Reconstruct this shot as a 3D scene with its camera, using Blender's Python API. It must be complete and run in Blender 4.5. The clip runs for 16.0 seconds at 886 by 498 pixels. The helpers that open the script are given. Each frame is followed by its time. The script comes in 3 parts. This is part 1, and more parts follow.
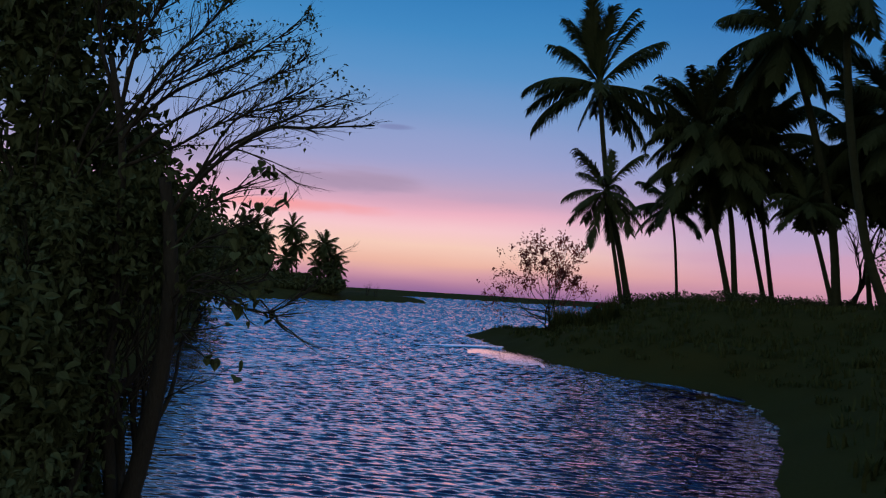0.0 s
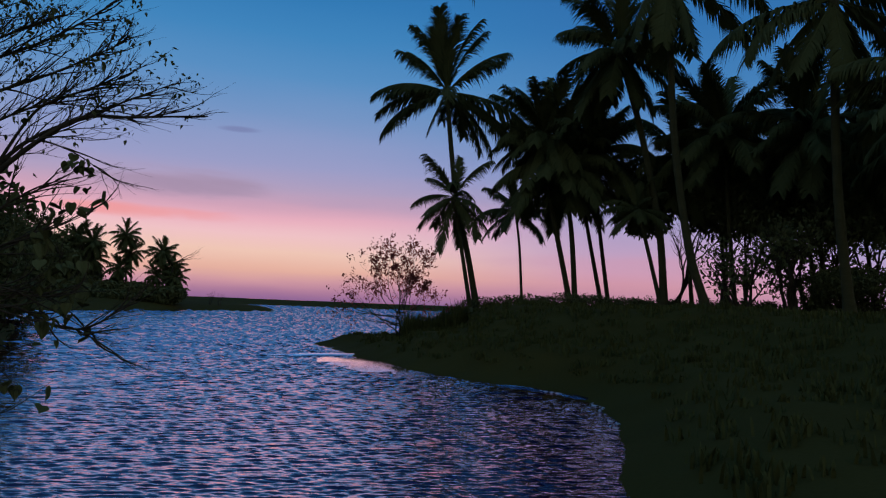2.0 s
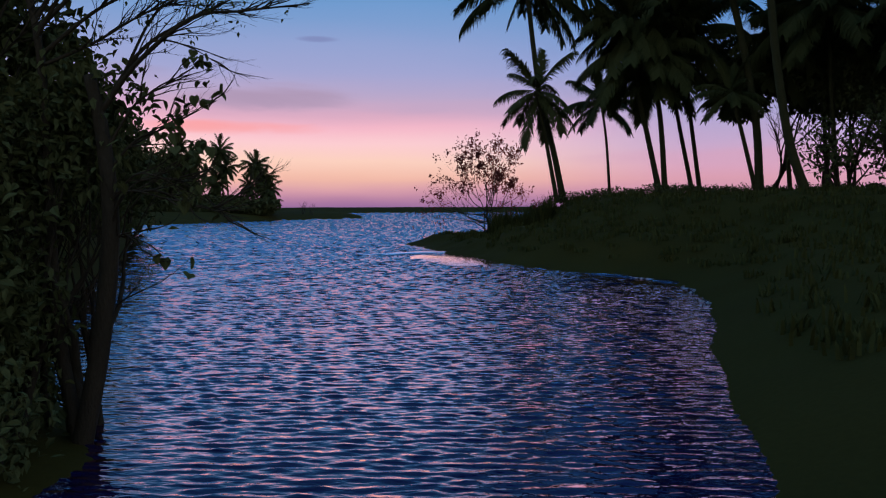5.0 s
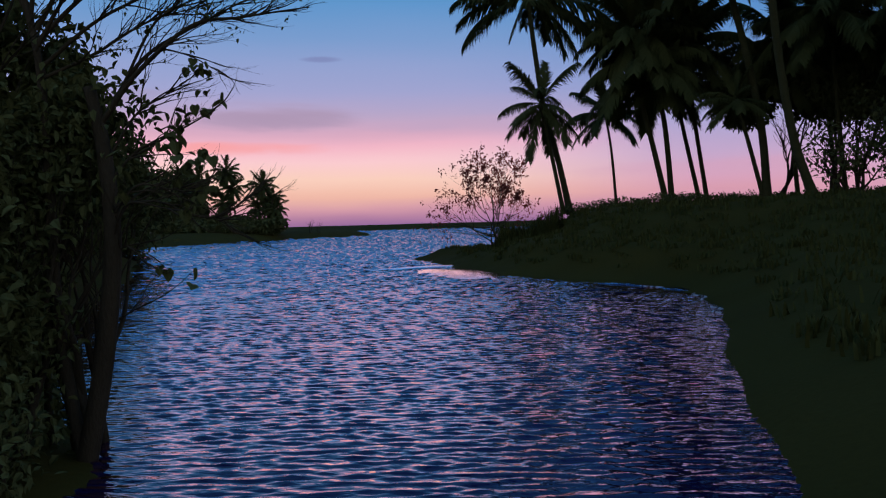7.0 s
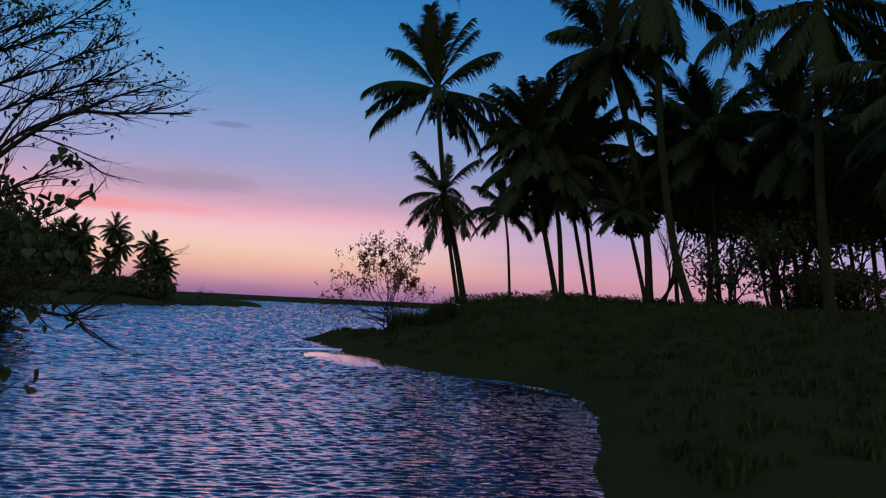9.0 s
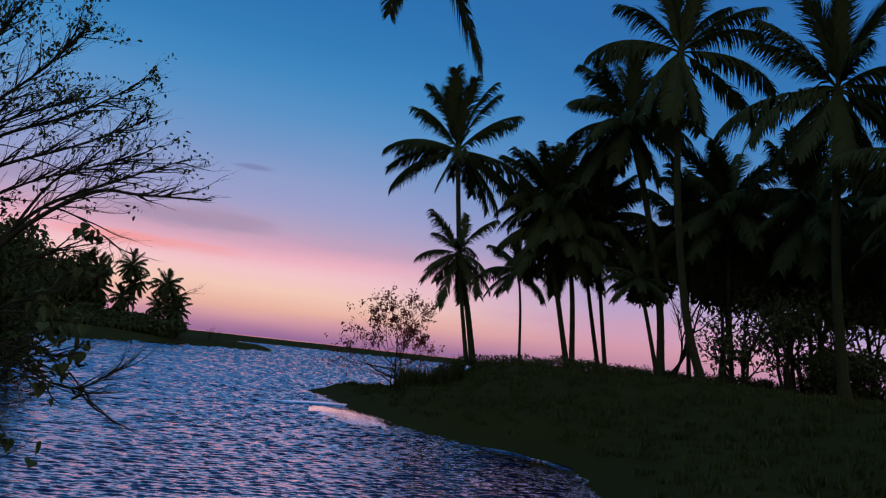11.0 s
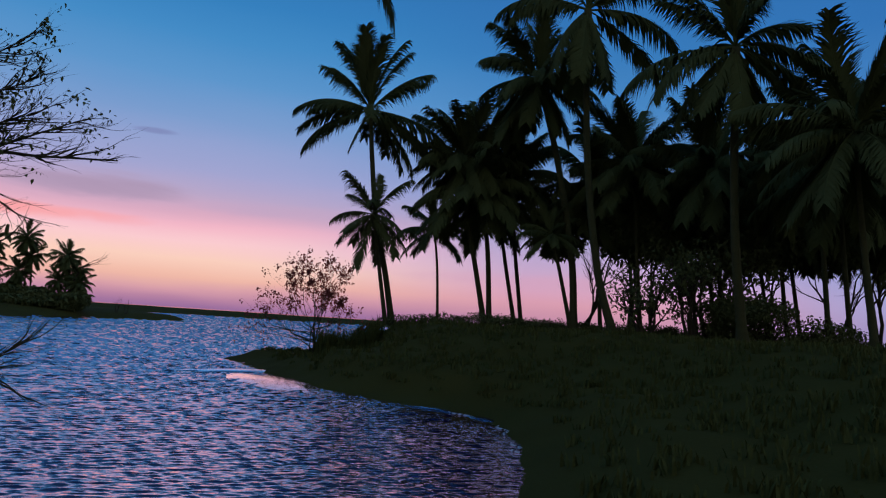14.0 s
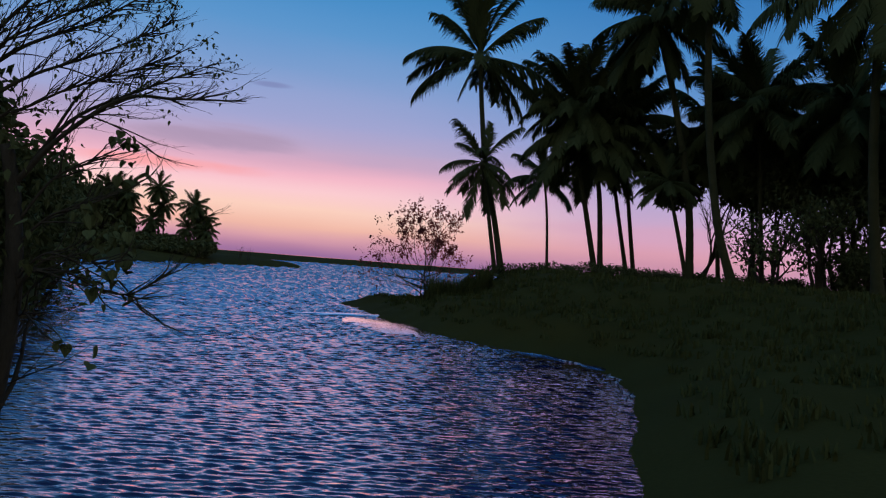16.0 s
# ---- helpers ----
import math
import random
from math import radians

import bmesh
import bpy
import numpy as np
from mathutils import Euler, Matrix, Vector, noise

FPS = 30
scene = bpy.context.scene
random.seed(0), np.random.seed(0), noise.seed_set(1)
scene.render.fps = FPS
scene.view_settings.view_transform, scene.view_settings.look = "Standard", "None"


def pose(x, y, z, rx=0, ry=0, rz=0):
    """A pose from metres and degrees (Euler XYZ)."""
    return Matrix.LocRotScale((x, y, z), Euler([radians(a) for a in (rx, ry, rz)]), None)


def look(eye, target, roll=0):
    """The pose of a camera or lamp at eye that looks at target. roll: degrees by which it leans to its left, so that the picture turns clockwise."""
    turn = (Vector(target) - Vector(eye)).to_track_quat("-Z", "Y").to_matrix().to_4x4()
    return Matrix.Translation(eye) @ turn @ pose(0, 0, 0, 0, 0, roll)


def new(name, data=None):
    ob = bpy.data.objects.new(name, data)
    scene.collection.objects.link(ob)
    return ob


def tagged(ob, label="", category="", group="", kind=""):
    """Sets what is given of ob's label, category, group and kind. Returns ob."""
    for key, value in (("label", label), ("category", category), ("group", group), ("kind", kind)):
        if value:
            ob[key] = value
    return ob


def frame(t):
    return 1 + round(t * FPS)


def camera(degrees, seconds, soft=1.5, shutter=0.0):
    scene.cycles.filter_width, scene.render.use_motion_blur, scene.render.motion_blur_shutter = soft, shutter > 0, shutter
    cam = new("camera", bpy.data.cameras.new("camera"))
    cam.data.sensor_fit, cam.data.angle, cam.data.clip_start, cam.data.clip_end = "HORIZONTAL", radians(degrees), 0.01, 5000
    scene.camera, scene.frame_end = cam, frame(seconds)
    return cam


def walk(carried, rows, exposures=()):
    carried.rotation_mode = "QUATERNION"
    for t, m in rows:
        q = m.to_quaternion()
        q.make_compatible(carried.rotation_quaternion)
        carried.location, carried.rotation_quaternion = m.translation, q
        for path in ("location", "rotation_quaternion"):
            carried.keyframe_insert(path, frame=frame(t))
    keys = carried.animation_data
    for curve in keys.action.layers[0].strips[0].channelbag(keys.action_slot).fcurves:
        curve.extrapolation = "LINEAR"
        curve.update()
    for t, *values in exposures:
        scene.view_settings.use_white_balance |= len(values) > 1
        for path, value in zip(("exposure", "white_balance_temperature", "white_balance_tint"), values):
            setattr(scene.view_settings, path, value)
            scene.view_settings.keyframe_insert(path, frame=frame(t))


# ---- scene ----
LENS = 62.39
PATH = [
    (0, (0.468, -0.123, 2.334), (-1.361, 9.690, 2.925), 3.48),
    (0.5, (0.426, -0.014, 2.328), (-1.126, 9.846, 2.939), 3.07),
    (1, (0.373, 0.142, 2.319), (-0.591, 10.073, 2.981), 2.44),
    (1.5, (0.386, 0.224, 2.305), (-0.459, 10.164, 2.987), 2.62),
    (2, (0.423, 0.264, 2.350), (0.623, 10.232, 3.119), 2.23),
    (2.5, (0.464, 0.239, 2.329), (1.544, 10.148, 3.135), 1.82),
    (3, (0.469, 0.173, 2.289), (1.589, 10.088, 2.955), 1.42),
    (3.5, (0.457, 0.093, 2.242), (1.165, 10.067, 2.374), 1.69),
    (4, (0.430, 0.009, 2.179), (0.819, 9.996, 1.850), 1.54),
    (4.5, (0.405, -0.180, 2.105), (-0.093, 9.792, 1.546), 0.43),
    (4.7, (0.377, -0.178, 2.091), (-0.439, 9.771, 1.503), 0.50),
    (6.8, (0.363, -0.074, 1.976), (-0.781, 9.854, 1.622), -1.41),
    (7, (0.367, -0.063, 1.974), (-0.673, 9.876, 1.623), -1.59),
    (7.5, (0.377, -0.024, 2.034), (-0.575, 9.931, 2.112), -1.74),
    (8, (0.410, -0.034, 2.147), (-0.673, 9.894, 2.668), -1.27),
    (8.5, (0.502, 0.046, 2.241), (-0.035, 10.002, 3.001), 1.50),
    (8.7, (0.555, 0.014, 2.259), (0.690, 9.987, 2.984), 1.64),
    (10.8, (0.573, -0.070, 2.631), (0.986, 9.829, 3.984), 5.76),
    (11, (0.578, -0.125, 2.625), (0.654, 9.770, 4.066), 6.23),
    (11.5, (0.533, -0.132, 2.635), (0.020, 9.744, 4.116), 5.71),
    (12, (0.510, -0.129, 2.644), (-0.013, 9.755, 4.073), 5.00),
    (12.5, (0.501, -0.094, 2.639), (0.432, 9.798, 4.103), 4.26),
    (13, (0.532, -0.119, 2.619), (1.405, 9.755, 3.933), 3.69),
    (13.5, (0.525, -0.090, 2.599), (1.804, 9.768, 3.685), 3.62),
    (14, (0.533, -0.105, 2.583), (1.805, 9.762, 3.599), 3.73),
    (14.5, (0.482, -0.018, 2.580), (1.485, 9.892, 3.462), 4.01),
    (15, (0.458, -0.023, 2.544), (0.814, 9.955, 3.092), 4.24),
    (15.5, (0.433, 0.029, 2.522), (0.507, 10.023, 2.836), 4.38),
    (16, (0.463, -0.049, 2.492), (0.320, 9.948, 2.724), 4.41),
]
cam = camera(LENS, 16.0, soft=1.2)
walk(cam, [(t, look(eye, target, roll)) for t, eye, target, roll in PATH],
     [(0, 0.05), (1.5, 0.03), (2.5, -0.12), (3.0, 0.1), (4, 0.13), (7, 0.1), (8, 0.05), (11, 0.0), (12.5, 0.0), (13.5, 0.12), (15, 0.06), (16, 0.12)])


def srgb(r, g, b):
    return tuple(((c / 255 + 0.055) / 1.055) ** 2.4 if c > 10 else c / 255 / 12.92 for c in (r, g, b)) + (1.0,)


# ---- sky: afterglow of a sun that has set, to the left ahead ----
world = bpy.data.worlds.new("dusk_sky")
scene.world = world
world.use_nodes = True
wn, wl = world.node_tree.nodes, world.node_tree.links
wn.clear()


def wnode(kind, **values):
    n = wn.new(kind)
    for k, v in values.items():
        if k == "op":
            n.operation = v
        elif k == "inputs":
            for i, x in v.items():
                n.inputs[i].default_value = x
    return n


def ramp_of(stops):
    r = wn.new("ShaderNodeValToRGB")
    e = r.color_ramp.elements
    while len(e) > 1:
        e.remove(e[-1])
    e[0].position, e[0].color = stops[0][0] / 90, srgb(*stops[0][1])
    for deg, col in stops[1:]:
        x = e.new(deg / 90)
        x.color = srgb(*col)
    return r


tc = wnode("ShaderNodeTexCoord")
sep = wnode("ShaderNodeSeparateXYZ")
wl.new(tc.outputs["Generated"], sep.inputs[0])
asin = wnode("ShaderNodeMath", op="ARCSINE")
wl.new(sep.outputs[2], asin.inputs[0])
elev = wnode("ShaderNodeMath", op="DIVIDE", inputs={1: math.pi / 2})
wl.new(asin.outputs[0], elev.inputs[0])
# thin streaks of cloud bend the bands of colour up and down
stretch = wnode("ShaderNodeMapping", inputs={"Scale": (1.6, 1.6, 9.0)})
wl.new(tc.outputs["Generated"], stretch.inputs[0])
streak = wnode("ShaderNodeTexNoise", inputs={"Scale": 2.2, "Detail": 4.0, "Roughness": 0.5})
wl.new(stretch.outputs[0], streak.inputs["Vector"])
shift = wnode("ShaderNodeMath", op="MULTIPLY_ADD", inputs={1: 0.012, 2: -0.006})
wl.new(streak.outputs[0], shift.inputs[0])
bent = wnode("ShaderNodeMath", op="ADD")
wl.new(elev.outputs[0], bent.inputs[0])
wl.new(shift.outputs[0], bent.inputs[1])
GLOW = [(0, (148, 106, 152)), (0.6, (172, 122, 156)), (1.3, (206, 150, 164)), (2.2, (234, 180, 162)), (3.5, (243, 201, 184)), (5, (243, 197, 202)), (6.2, (237, 178, 194)),
        (7.2, (208, 164, 188)), (8.4, (182, 162, 194)), (10, (158, 160, 202)), (12, (142, 157, 202)), (14, (120, 152, 200)), (17, (90, 145, 198)), (20, (66, 135, 192)),
        (22.5, (52, 124, 184)), (26, (46, 114, 177)), (32, (44, 108, 172)), (45, (54, 116, 184)), (90, (60, 120, 188))]
AWAY = [(0, (152, 112, 154)), (1.0, (192, 138, 162)), (2.0, (210, 152, 170)), (3, (208, 158, 184)), (4.5, (192, 162, 196)), (7, (164, 160, 202)), (9.5, (138, 152, 200)),
        (13, (100, 142, 196)), (17, (70, 130, 188)), (21, (54, 118, 180)), (26, (46, 108, 172)), (32, (42, 102, 168)), (45, (52, 112, 182)), (90, (60, 120, 188))]
SIDE = [(0, (140, 128, 176)), (3, (152, 154, 202)), (8, (118, 150, 204)), (14, (76, 132, 190)), (22, (48, 110, 176)), (32, (42, 102, 168)), (90, (60, 120, 188))]
DUSK = [(0, (166, 164, 172)), (8, (188, 182, 184)), (20, (160, 164, 182)), (45, (94, 132, 180)), (90, (62, 120, 188))]
ramps = [ramp_of(s) for s in (GLOW, AWAY, SIDE, DUSK)]
for r in ramps:
    wl.new(bent.outputs[0], r.inputs[0])
# azimuth from the place where the sun went down
flat = wnode("ShaderNodeVectorMath", op="MULTIPLY", inputs={1: (1, 1, 0)})
wl.new(tc.outputs["Generated"], flat.inputs[0])
unit = wnode("ShaderNodeVectorMath", op="NORMALIZE")
wl.new(flat.outputs[0], unit.inputs[0])
toward = wnode("ShaderNodeVectorMath", op="DOT_PRODUCT", inputs={1: (math.sin(radians(-22)), math.cos(radians(-22)), 0)})
wl.new(unit.outputs[0], toward.inputs[0])


def band(low, high):
    m = wnode("ShaderNodeMapRange", inputs={1: low, 2: high})
    m.interpolation_type = "SMOOTHSTEP"
    wl.new(toward.outputs["Value"], m.inputs[0])
    return m


def wmix(fac, a, b):
    m = wn.new("ShaderNodeMixRGB")
    wl.new(fac.outputs[0], m.inputs[0])
    wl.new(a.outputs[0], m.inputs[1])
    wl.new(b.outputs[0], m.inputs[2])
    return m


front = wmix(band(0.80, 0.99), ramps[1], ramps[0])
ahead = wmix(band(0.42, 0.74), ramps[2], front)
allsky = wmix(band(-0.2, 0.4), ramps[3], ahead)
# soft banks of cloud in the lower sky: azimuth, elevation, half width, half height (degrees), colour, strength
split = wnode("ShaderNodeSeparateXYZ")
wl.new(unit.outputs[0], split.inputs[0])
azimuth = wnode("ShaderNodeMath", op="ARCTAN2")
wl.new(split.outputs[0], azimuth.inputs[0])
wl.new(split.outputs[1], azimuth.inputs[1])
wisps = wnode("ShaderNodeMapping", inputs={"Scale": (1.6, 1.6, 9.0), "Location": (0.4, 0.2, 0.3)})
wl.new(tc.outputs["Generated"], wisps.inputs[0])
wisp = wnode("ShaderNodeTexNoise", inputs={"Scale": 4.5, "Detail": 4.0, "Roughness": 0.5, "Distortion": 0.5})
wl.new(wisps.outputs[0], wisp.inputs["Vector"])


def cloud_bank(sky, az, el, wide, high, colour, strength):
    lengths = []
    for source, centre, half in ((azimuth, radians(az), radians(wide)), (asin, radians(el), radians(high))):
        off = wnode("ShaderNodeMath", op="SUBTRACT", inputs={1: centre})
        wl.new(source.outputs[0], off.inputs[0])
        part_of = wnode("ShaderNodeMath", op="DIVIDE", inputs={1: half})
        wl.new(off.outputs[0], part_of.inputs[0])
        lengths.append(wnode("ShaderNodeMath", op="POWER", inputs={1: 2.0}))
        wl.new(part_of.outputs[0], lengths[-1].inputs[0])
    far_out = wnode("ShaderNodeMath", op="ADD")
    for k in (0, 1):
        wl.new(lengths[k].outputs[0], far_out.inputs[k])
    ragged = wnode("ShaderNodeMath", op="MULTIPLY_ADD", inputs={1: 2.6, 2: -1.3})
    wl.new(wisp.outputs[0], ragged.inputs[0])
    edge = wnode("ShaderNodeMath", op="ADD")
    wl.new(far_out.outputs[0], edge.inputs[0])
    wl.new(ragged.outputs[0], edge.inputs[1])
    cover = wnode("ShaderNodeMapRange", inputs={1: 1.3, 2: -0.2, 3: 0.0, 4: strength})
    cover.interpolation_type = "SMOOTHSTEP"
    wl.new(edge.outputs[0], cover.inputs[0])
    tint = wn.new("ShaderNodeRGB")
    tint.outputs[0].default_value = srgb(*colour)
    return wmix(cover, sky, tint)


for bank in ((-19.5, 8.3, 7.5, 1.1, (166, 144, 172), 0.85), (-22, 6.0, 7.0, 0.6, (242, 156, 156), 0.8), (-14.8, 12.6, 1.6, 0.22, (122, 132, 178), 0.8),
             (-34, 9.4, 8, 1.0, (160, 142, 172), 0.6), (-3, 7.6, 9, 0.8, (186, 160, 190), 0.5), (14, 3.6, 10, 0.7, (206, 158, 184), 0.5)):
    allsky = cloud_bank(allsky, *bank)
bg = wnode("ShaderNodeBackground", inputs={1: 1.0})
wl.new(allsky.outputs[0], bg.inputs[0])
wout = wnode("ShaderNodeOutputWorld")
wl.new(bg.outputs[0], wout.inputs[0])


# ---- materials ----
def material(name, dark, light, rough, scale, detail_scale, bump=0.3, spec=0.3, random_amount=0.0, stretch=(1, 1, 1)):
    """Two scales of noise between two colours, with fine relief."""
    m = bpy.data.materials.new(name)
    m.use_nodes = True
    n, l = m.node_tree.nodes, m.node_tree.links
    p = n["Principled BSDF"]
    p.inputs["Roughness"].default_value = rough
    p.inputs["Specular IOR Level"].default_value = spec
    co = n.new("ShaderNodeTexCoord")
    mp = n.new("ShaderNodeMapping")
    mp.inputs["Scale"].default_value = stretch
    l.new(co.outputs["Object"], mp.inputs[0])
    big, fine = n.new("ShaderNodeTexNoise"), n.new("ShaderNodeTexNoise")
    big.inputs["Scale"].default_value, fine.inputs["Scale"].default_value = scale, detail_scale
    fine.inputs["Detail"].default_value = 5
    for t in (big, fine):
        l.new(mp.outputs[0], t.inputs["Vector"])
    mean = n.new("ShaderNodeMath")
    mean.operation = "MULTIPLY_ADD"
    mean.inputs[1].default_value = 0.6
    l.new(big.outputs[0], mean.inputs[0])
    part_fine = n.new("ShaderNodeMath")
    part_fine.operation = "MULTIPLY"
    part_fine.inputs[1].default_value = 0.5
    l.new(fine.outputs[0], part_fine.inputs[0])
    l.new(part_fine.outputs[0], mean.inputs[2])
    ramp = n.new("ShaderNodeValToRGB")
    ramp.color_ramp.elements[0].position, ramp.color_ramp.elements[0].color = 0.3, (*dark, 1)
    ramp.color_ramp.elements[1].position, ramp.color_ramp.elements[1].color = 0.8, (*light, 1)
    last = mean
    if random_amount:
        geo = n.new("ShaderNodeNewGeometry")
        rnd = n.new("ShaderNodeMath")
        rnd.operation = "MULTIPLY_ADD"
        rnd.inputs[1].default_value = random_amount
        l.new(geo.outputs["Random Per Island"], rnd.inputs[0])
        l.new(mean.outputs[0], rnd.inputs[2])
        last = rnd
    l.new(last.outputs[0], ramp.inputs[0])
    l.new(ramp.outputs[0], p.inputs["Base Color"])
    bp = n.new("ShaderNodeBump")
    bp.inputs["Strength"].default_value, bp.inputs["Distance"].default_value = bump, 0.02
    l.new(fine.outputs[0], bp.inputs["Height"])
    l.new(bp.outputs[0], p.inputs["Normal"])
    return m


M_SAND = material("wet_dark_sand", (0.044, 0.037, 0.008), (0.063, 0.053, 0.012), 0.95, 0.35, 14, 0.5, 0.02)
M_FROND = material("palm_frond", (0.044, 0.054, 0.017), (0.062, 0.074, 0.025), 0.9, 0.8, 9, 0.1, 0.03, 0.2)
M_PALMBARK = material("palm_bark", (0.034, 0.036, 0.013), (0.056, 0.056, 0.022), 0.9, 1.2, 16, 0.8, 0.1, 0, (1, 1, 3))
M_BARK = material("branch_bark", (0.03, 0.025, 0.015), (0.06, 0.05, 0.03), 0.9, 4, 40, 0.8, 0.1, 0, (1, 1, 0.4))
M_LEAF = material("broad_leaf", (0.058, 0.070, 0.024), (0.085, 0.100, 0.036), 0.85, 1.5, 12, 0.1, 0.05, 0.25)
M_DRYLEAF = material("reddish_leaf", (0.05, 0.022, 0.014), (0.09, 0.04, 0.026), 0.65, 1.5, 12, 0.1, 0.2, 0.25)

def let_light_through(m, colour, amount):
    """Thin leaves glow where the sky stands behind them."""
    n, l = m.node_tree.nodes, m.node_tree.links
    thin = n.new("ShaderNodeBsdfTranslucent")
    thin.inputs["Color"].default_value = (*colour, 1)
    mix = n.new("ShaderNodeMixShader")
    mix.inputs[0].default_value = amount
    l.new(n["Principled BSDF"].outputs[0], mix.inputs[1])
    l.new(thin.outputs[0], mix.inputs[2])
    l.new(mix.outputs[0], n["Material Output"].inputs[0])


let_light_through(M_DRYLEAF, (0.5, 0.06, 0.05), 0.42)
M_FOAM = material("sea_foam", (0.2, 0.2, 0.21), (0.5, 0.5, 0.52), 0.6, 6, 60, 0.6, 0.3)
M_GRASS = material("shore_grass", (0.041, 0.046, 0.012), (0.059, 0.066, 0.018), 0.9, 1.2, 10, 0.1, 0.03, 0.3)


def water_material(name, ripple, tint):
    m = bpy.data.materials.new(name)
    m.use_nodes = True
    n, l = m.node_tree.nodes, m.node_tree.links
    n.remove(n["Principled BSDF"])
    deep, gloss, glance, gain, mix = (n.new("ShaderNode" + k) for k in ("BsdfDiffuse", "BsdfGlossy", "Fresnel", "Math", "MixShader"))
    deep.inputs["Color"].default_value = (0.008, 0.007, 0.046, 1)
    gloss.inputs["Color"].default_value = (*tint, 1)
    glance.inputs["IOR"].default_value = 1.34
    gain.operation, gain.use_clamp = "MULTIPLY", True
    gain.inputs[1].default_value = 9.0
    steeper = n.new("ShaderNodeMath")
    steeper.operation = "POWER"
    steeper.inputs[1].default_value = 1.65
    l.new(glance.outputs[0], steeper.inputs[0])
    l.new(steeper.outputs[0], gain.inputs[0])
    most = n.new("ShaderNodeMath")
    most.operation = "MINIMUM"
    most.inputs[1].default_value = 0.98
    l.new(gain.outputs[0], most.inputs[0])
    l.new(most.outputs[0], mix.inputs[0])
    l.new(deep.outputs[0], mix.inputs[1])
    l.new(gloss.outputs[0], mix.inputs[2])
    l.new(mix.outputs[0], n["Material Output"].inputs[0])
    co = n.new("ShaderNodeTexCoord")
    # open water further out is choppier than its mesh: a broader gloss
    far = n.new("ShaderNodeSeparateXYZ")
    l.new(co.outputs["Object"], far.inputs[0])
    chop = n.new("ShaderNodeMapRange")
    for i, v in ((1, 20.0), (2, 90.0), (3, 0.03), (4, 0.09)):
        chop.inputs[i].default_value = v
    l.new(far.outputs[1], chop.inputs[0])
    l.new(chop.outputs[0], gloss.inputs["Roughness"])
    last = None
    for scale, size, dist in (((0.4, 1.5, 1), 4.6, 0.016), ((0.6, 1.6, 1), 12.0, 0.006)):
        mp = n.new("ShaderNodeMapping")
        mp.inputs["Scale"].default_value = scale
        mp.inputs["Rotation"].default_value = (0, 0, radians(-22))
        l.new(co.outputs["Object"], mp.inputs[0])
        t = n.new("ShaderNodeTexNoise")
        t.inputs["Scale"].default_value, t.inputs["Detail"].default_value = size, 1.0
        t.inputs["Distortion"].default_value = 0.3
        l.new(mp.outputs[0], t.inputs["Vector"])
        b = n.new("ShaderNodeBump")
        b.inputs["Strength"].default_value, b.inputs["Distance"].default_value = 1.0, dist * ripple
        l.new(t.outputs[0], b.inputs["Height"])
        if last:
            l.new(last.outputs[0], b.inputs["Normal"])
        last = b
    for shader in (gloss, glance):
        l.new(last.outputs[0], shader.inputs["Normal"])
    return m


M_WATER = water_material("lagoon_water", 1.0, (1.0, 0.68, 0.69))
M_FILM = water_material("water_film", 0.3, (0.96, 0.86, 0.92))


# ---- mesh helpers ----
def mesh_of(name, verts, faces, mat, smooth=False):
    me = bpy.data.meshes.new(name)
    me.from_pydata([tuple(v) for v in verts], [], faces)
    me.materials.append(mat)
    if smooth:
        me.polygons.foreach_set("use_smooth", [True] * len(me.polygons))
    me.update()
    return me


STUFF = {"twig_spray", "leaf_cluster", "crown", "foliage", "stem"}


def part_mesh(name, me, parent, label=""):
    ob = new(name, me)
    ob.parent = parent
    return tagged(ob, label, kind="stuff" if name in STUFF else "")


def grid_mesh(name, xs, ys, zs, mat):
    nx, ny = len(xs), len(ys)
    gx, gy = np.meshgrid(xs, ys)
    co = np.stack([gx, gy, zs], -1).reshape(-1, 3)
    i = np.arange((ny - 1) * (nx - 1))
    a = (i // (nx - 1)) * nx + i % (nx - 1)
    quads = np.stack([a, a + 1, a + nx + 1, a + nx], -1)
    me = bpy.data.meshes.new(name)
    me.vertices.add(len(co))
    me.vertices.foreach_set("co", co.ravel())
    me.loops.add(quads.size)
    me.loops.foreach_set("vertex_index", quads.ravel())
    me.polygons.add(len(quads))
    me.polygons.foreach_set("loop_start", np.arange(len(quads)) * 4)
    me.polygons.foreach_set("use_smooth", np.ones(len(quads), bool))
    me.update(calc_edges=True)
    me.materials.append(mat)
    return me


def tube(path, radii, sides=8):
    """Vertices and faces of a tapered tube along a path, closed at its end."""
    verts, faces = [], []
    side = Vector((1, 0, 0))
    for k, p in enumerate(path):
        d = (path[min(k + 1, len(path) - 1)] - path[max(k - 1, 0)]).normalized()
        s = (side - d * side.dot(d))
        if s.length < 0.05:
            s = Vector((0, 1, 0)) - d * d.y
        side = s.normalized()
        up = d.cross(side)
        for j in range(sides):
            a = 2 * math.pi * j / sides
            verts.append(p + (side * math.cos(a) + up * math.sin(a)) * radii[k])
    for k in range(len(path) - 1):
        for j in range(sides):
            b, c = k * sides + j, k * sides + (j + 1) % sides
            faces.append((b, c, c + sides, b + sides))
    faces.append(tuple(range((len(path) - 1) * sides, len(path) * sides)))
    return verts, faces


def join(lists):
    verts, faces = [], []
    for v, f in lists:
        o = len(verts)
        verts += v
        faces += [tuple(i + o for i in q) for q in f]
    return verts, faces


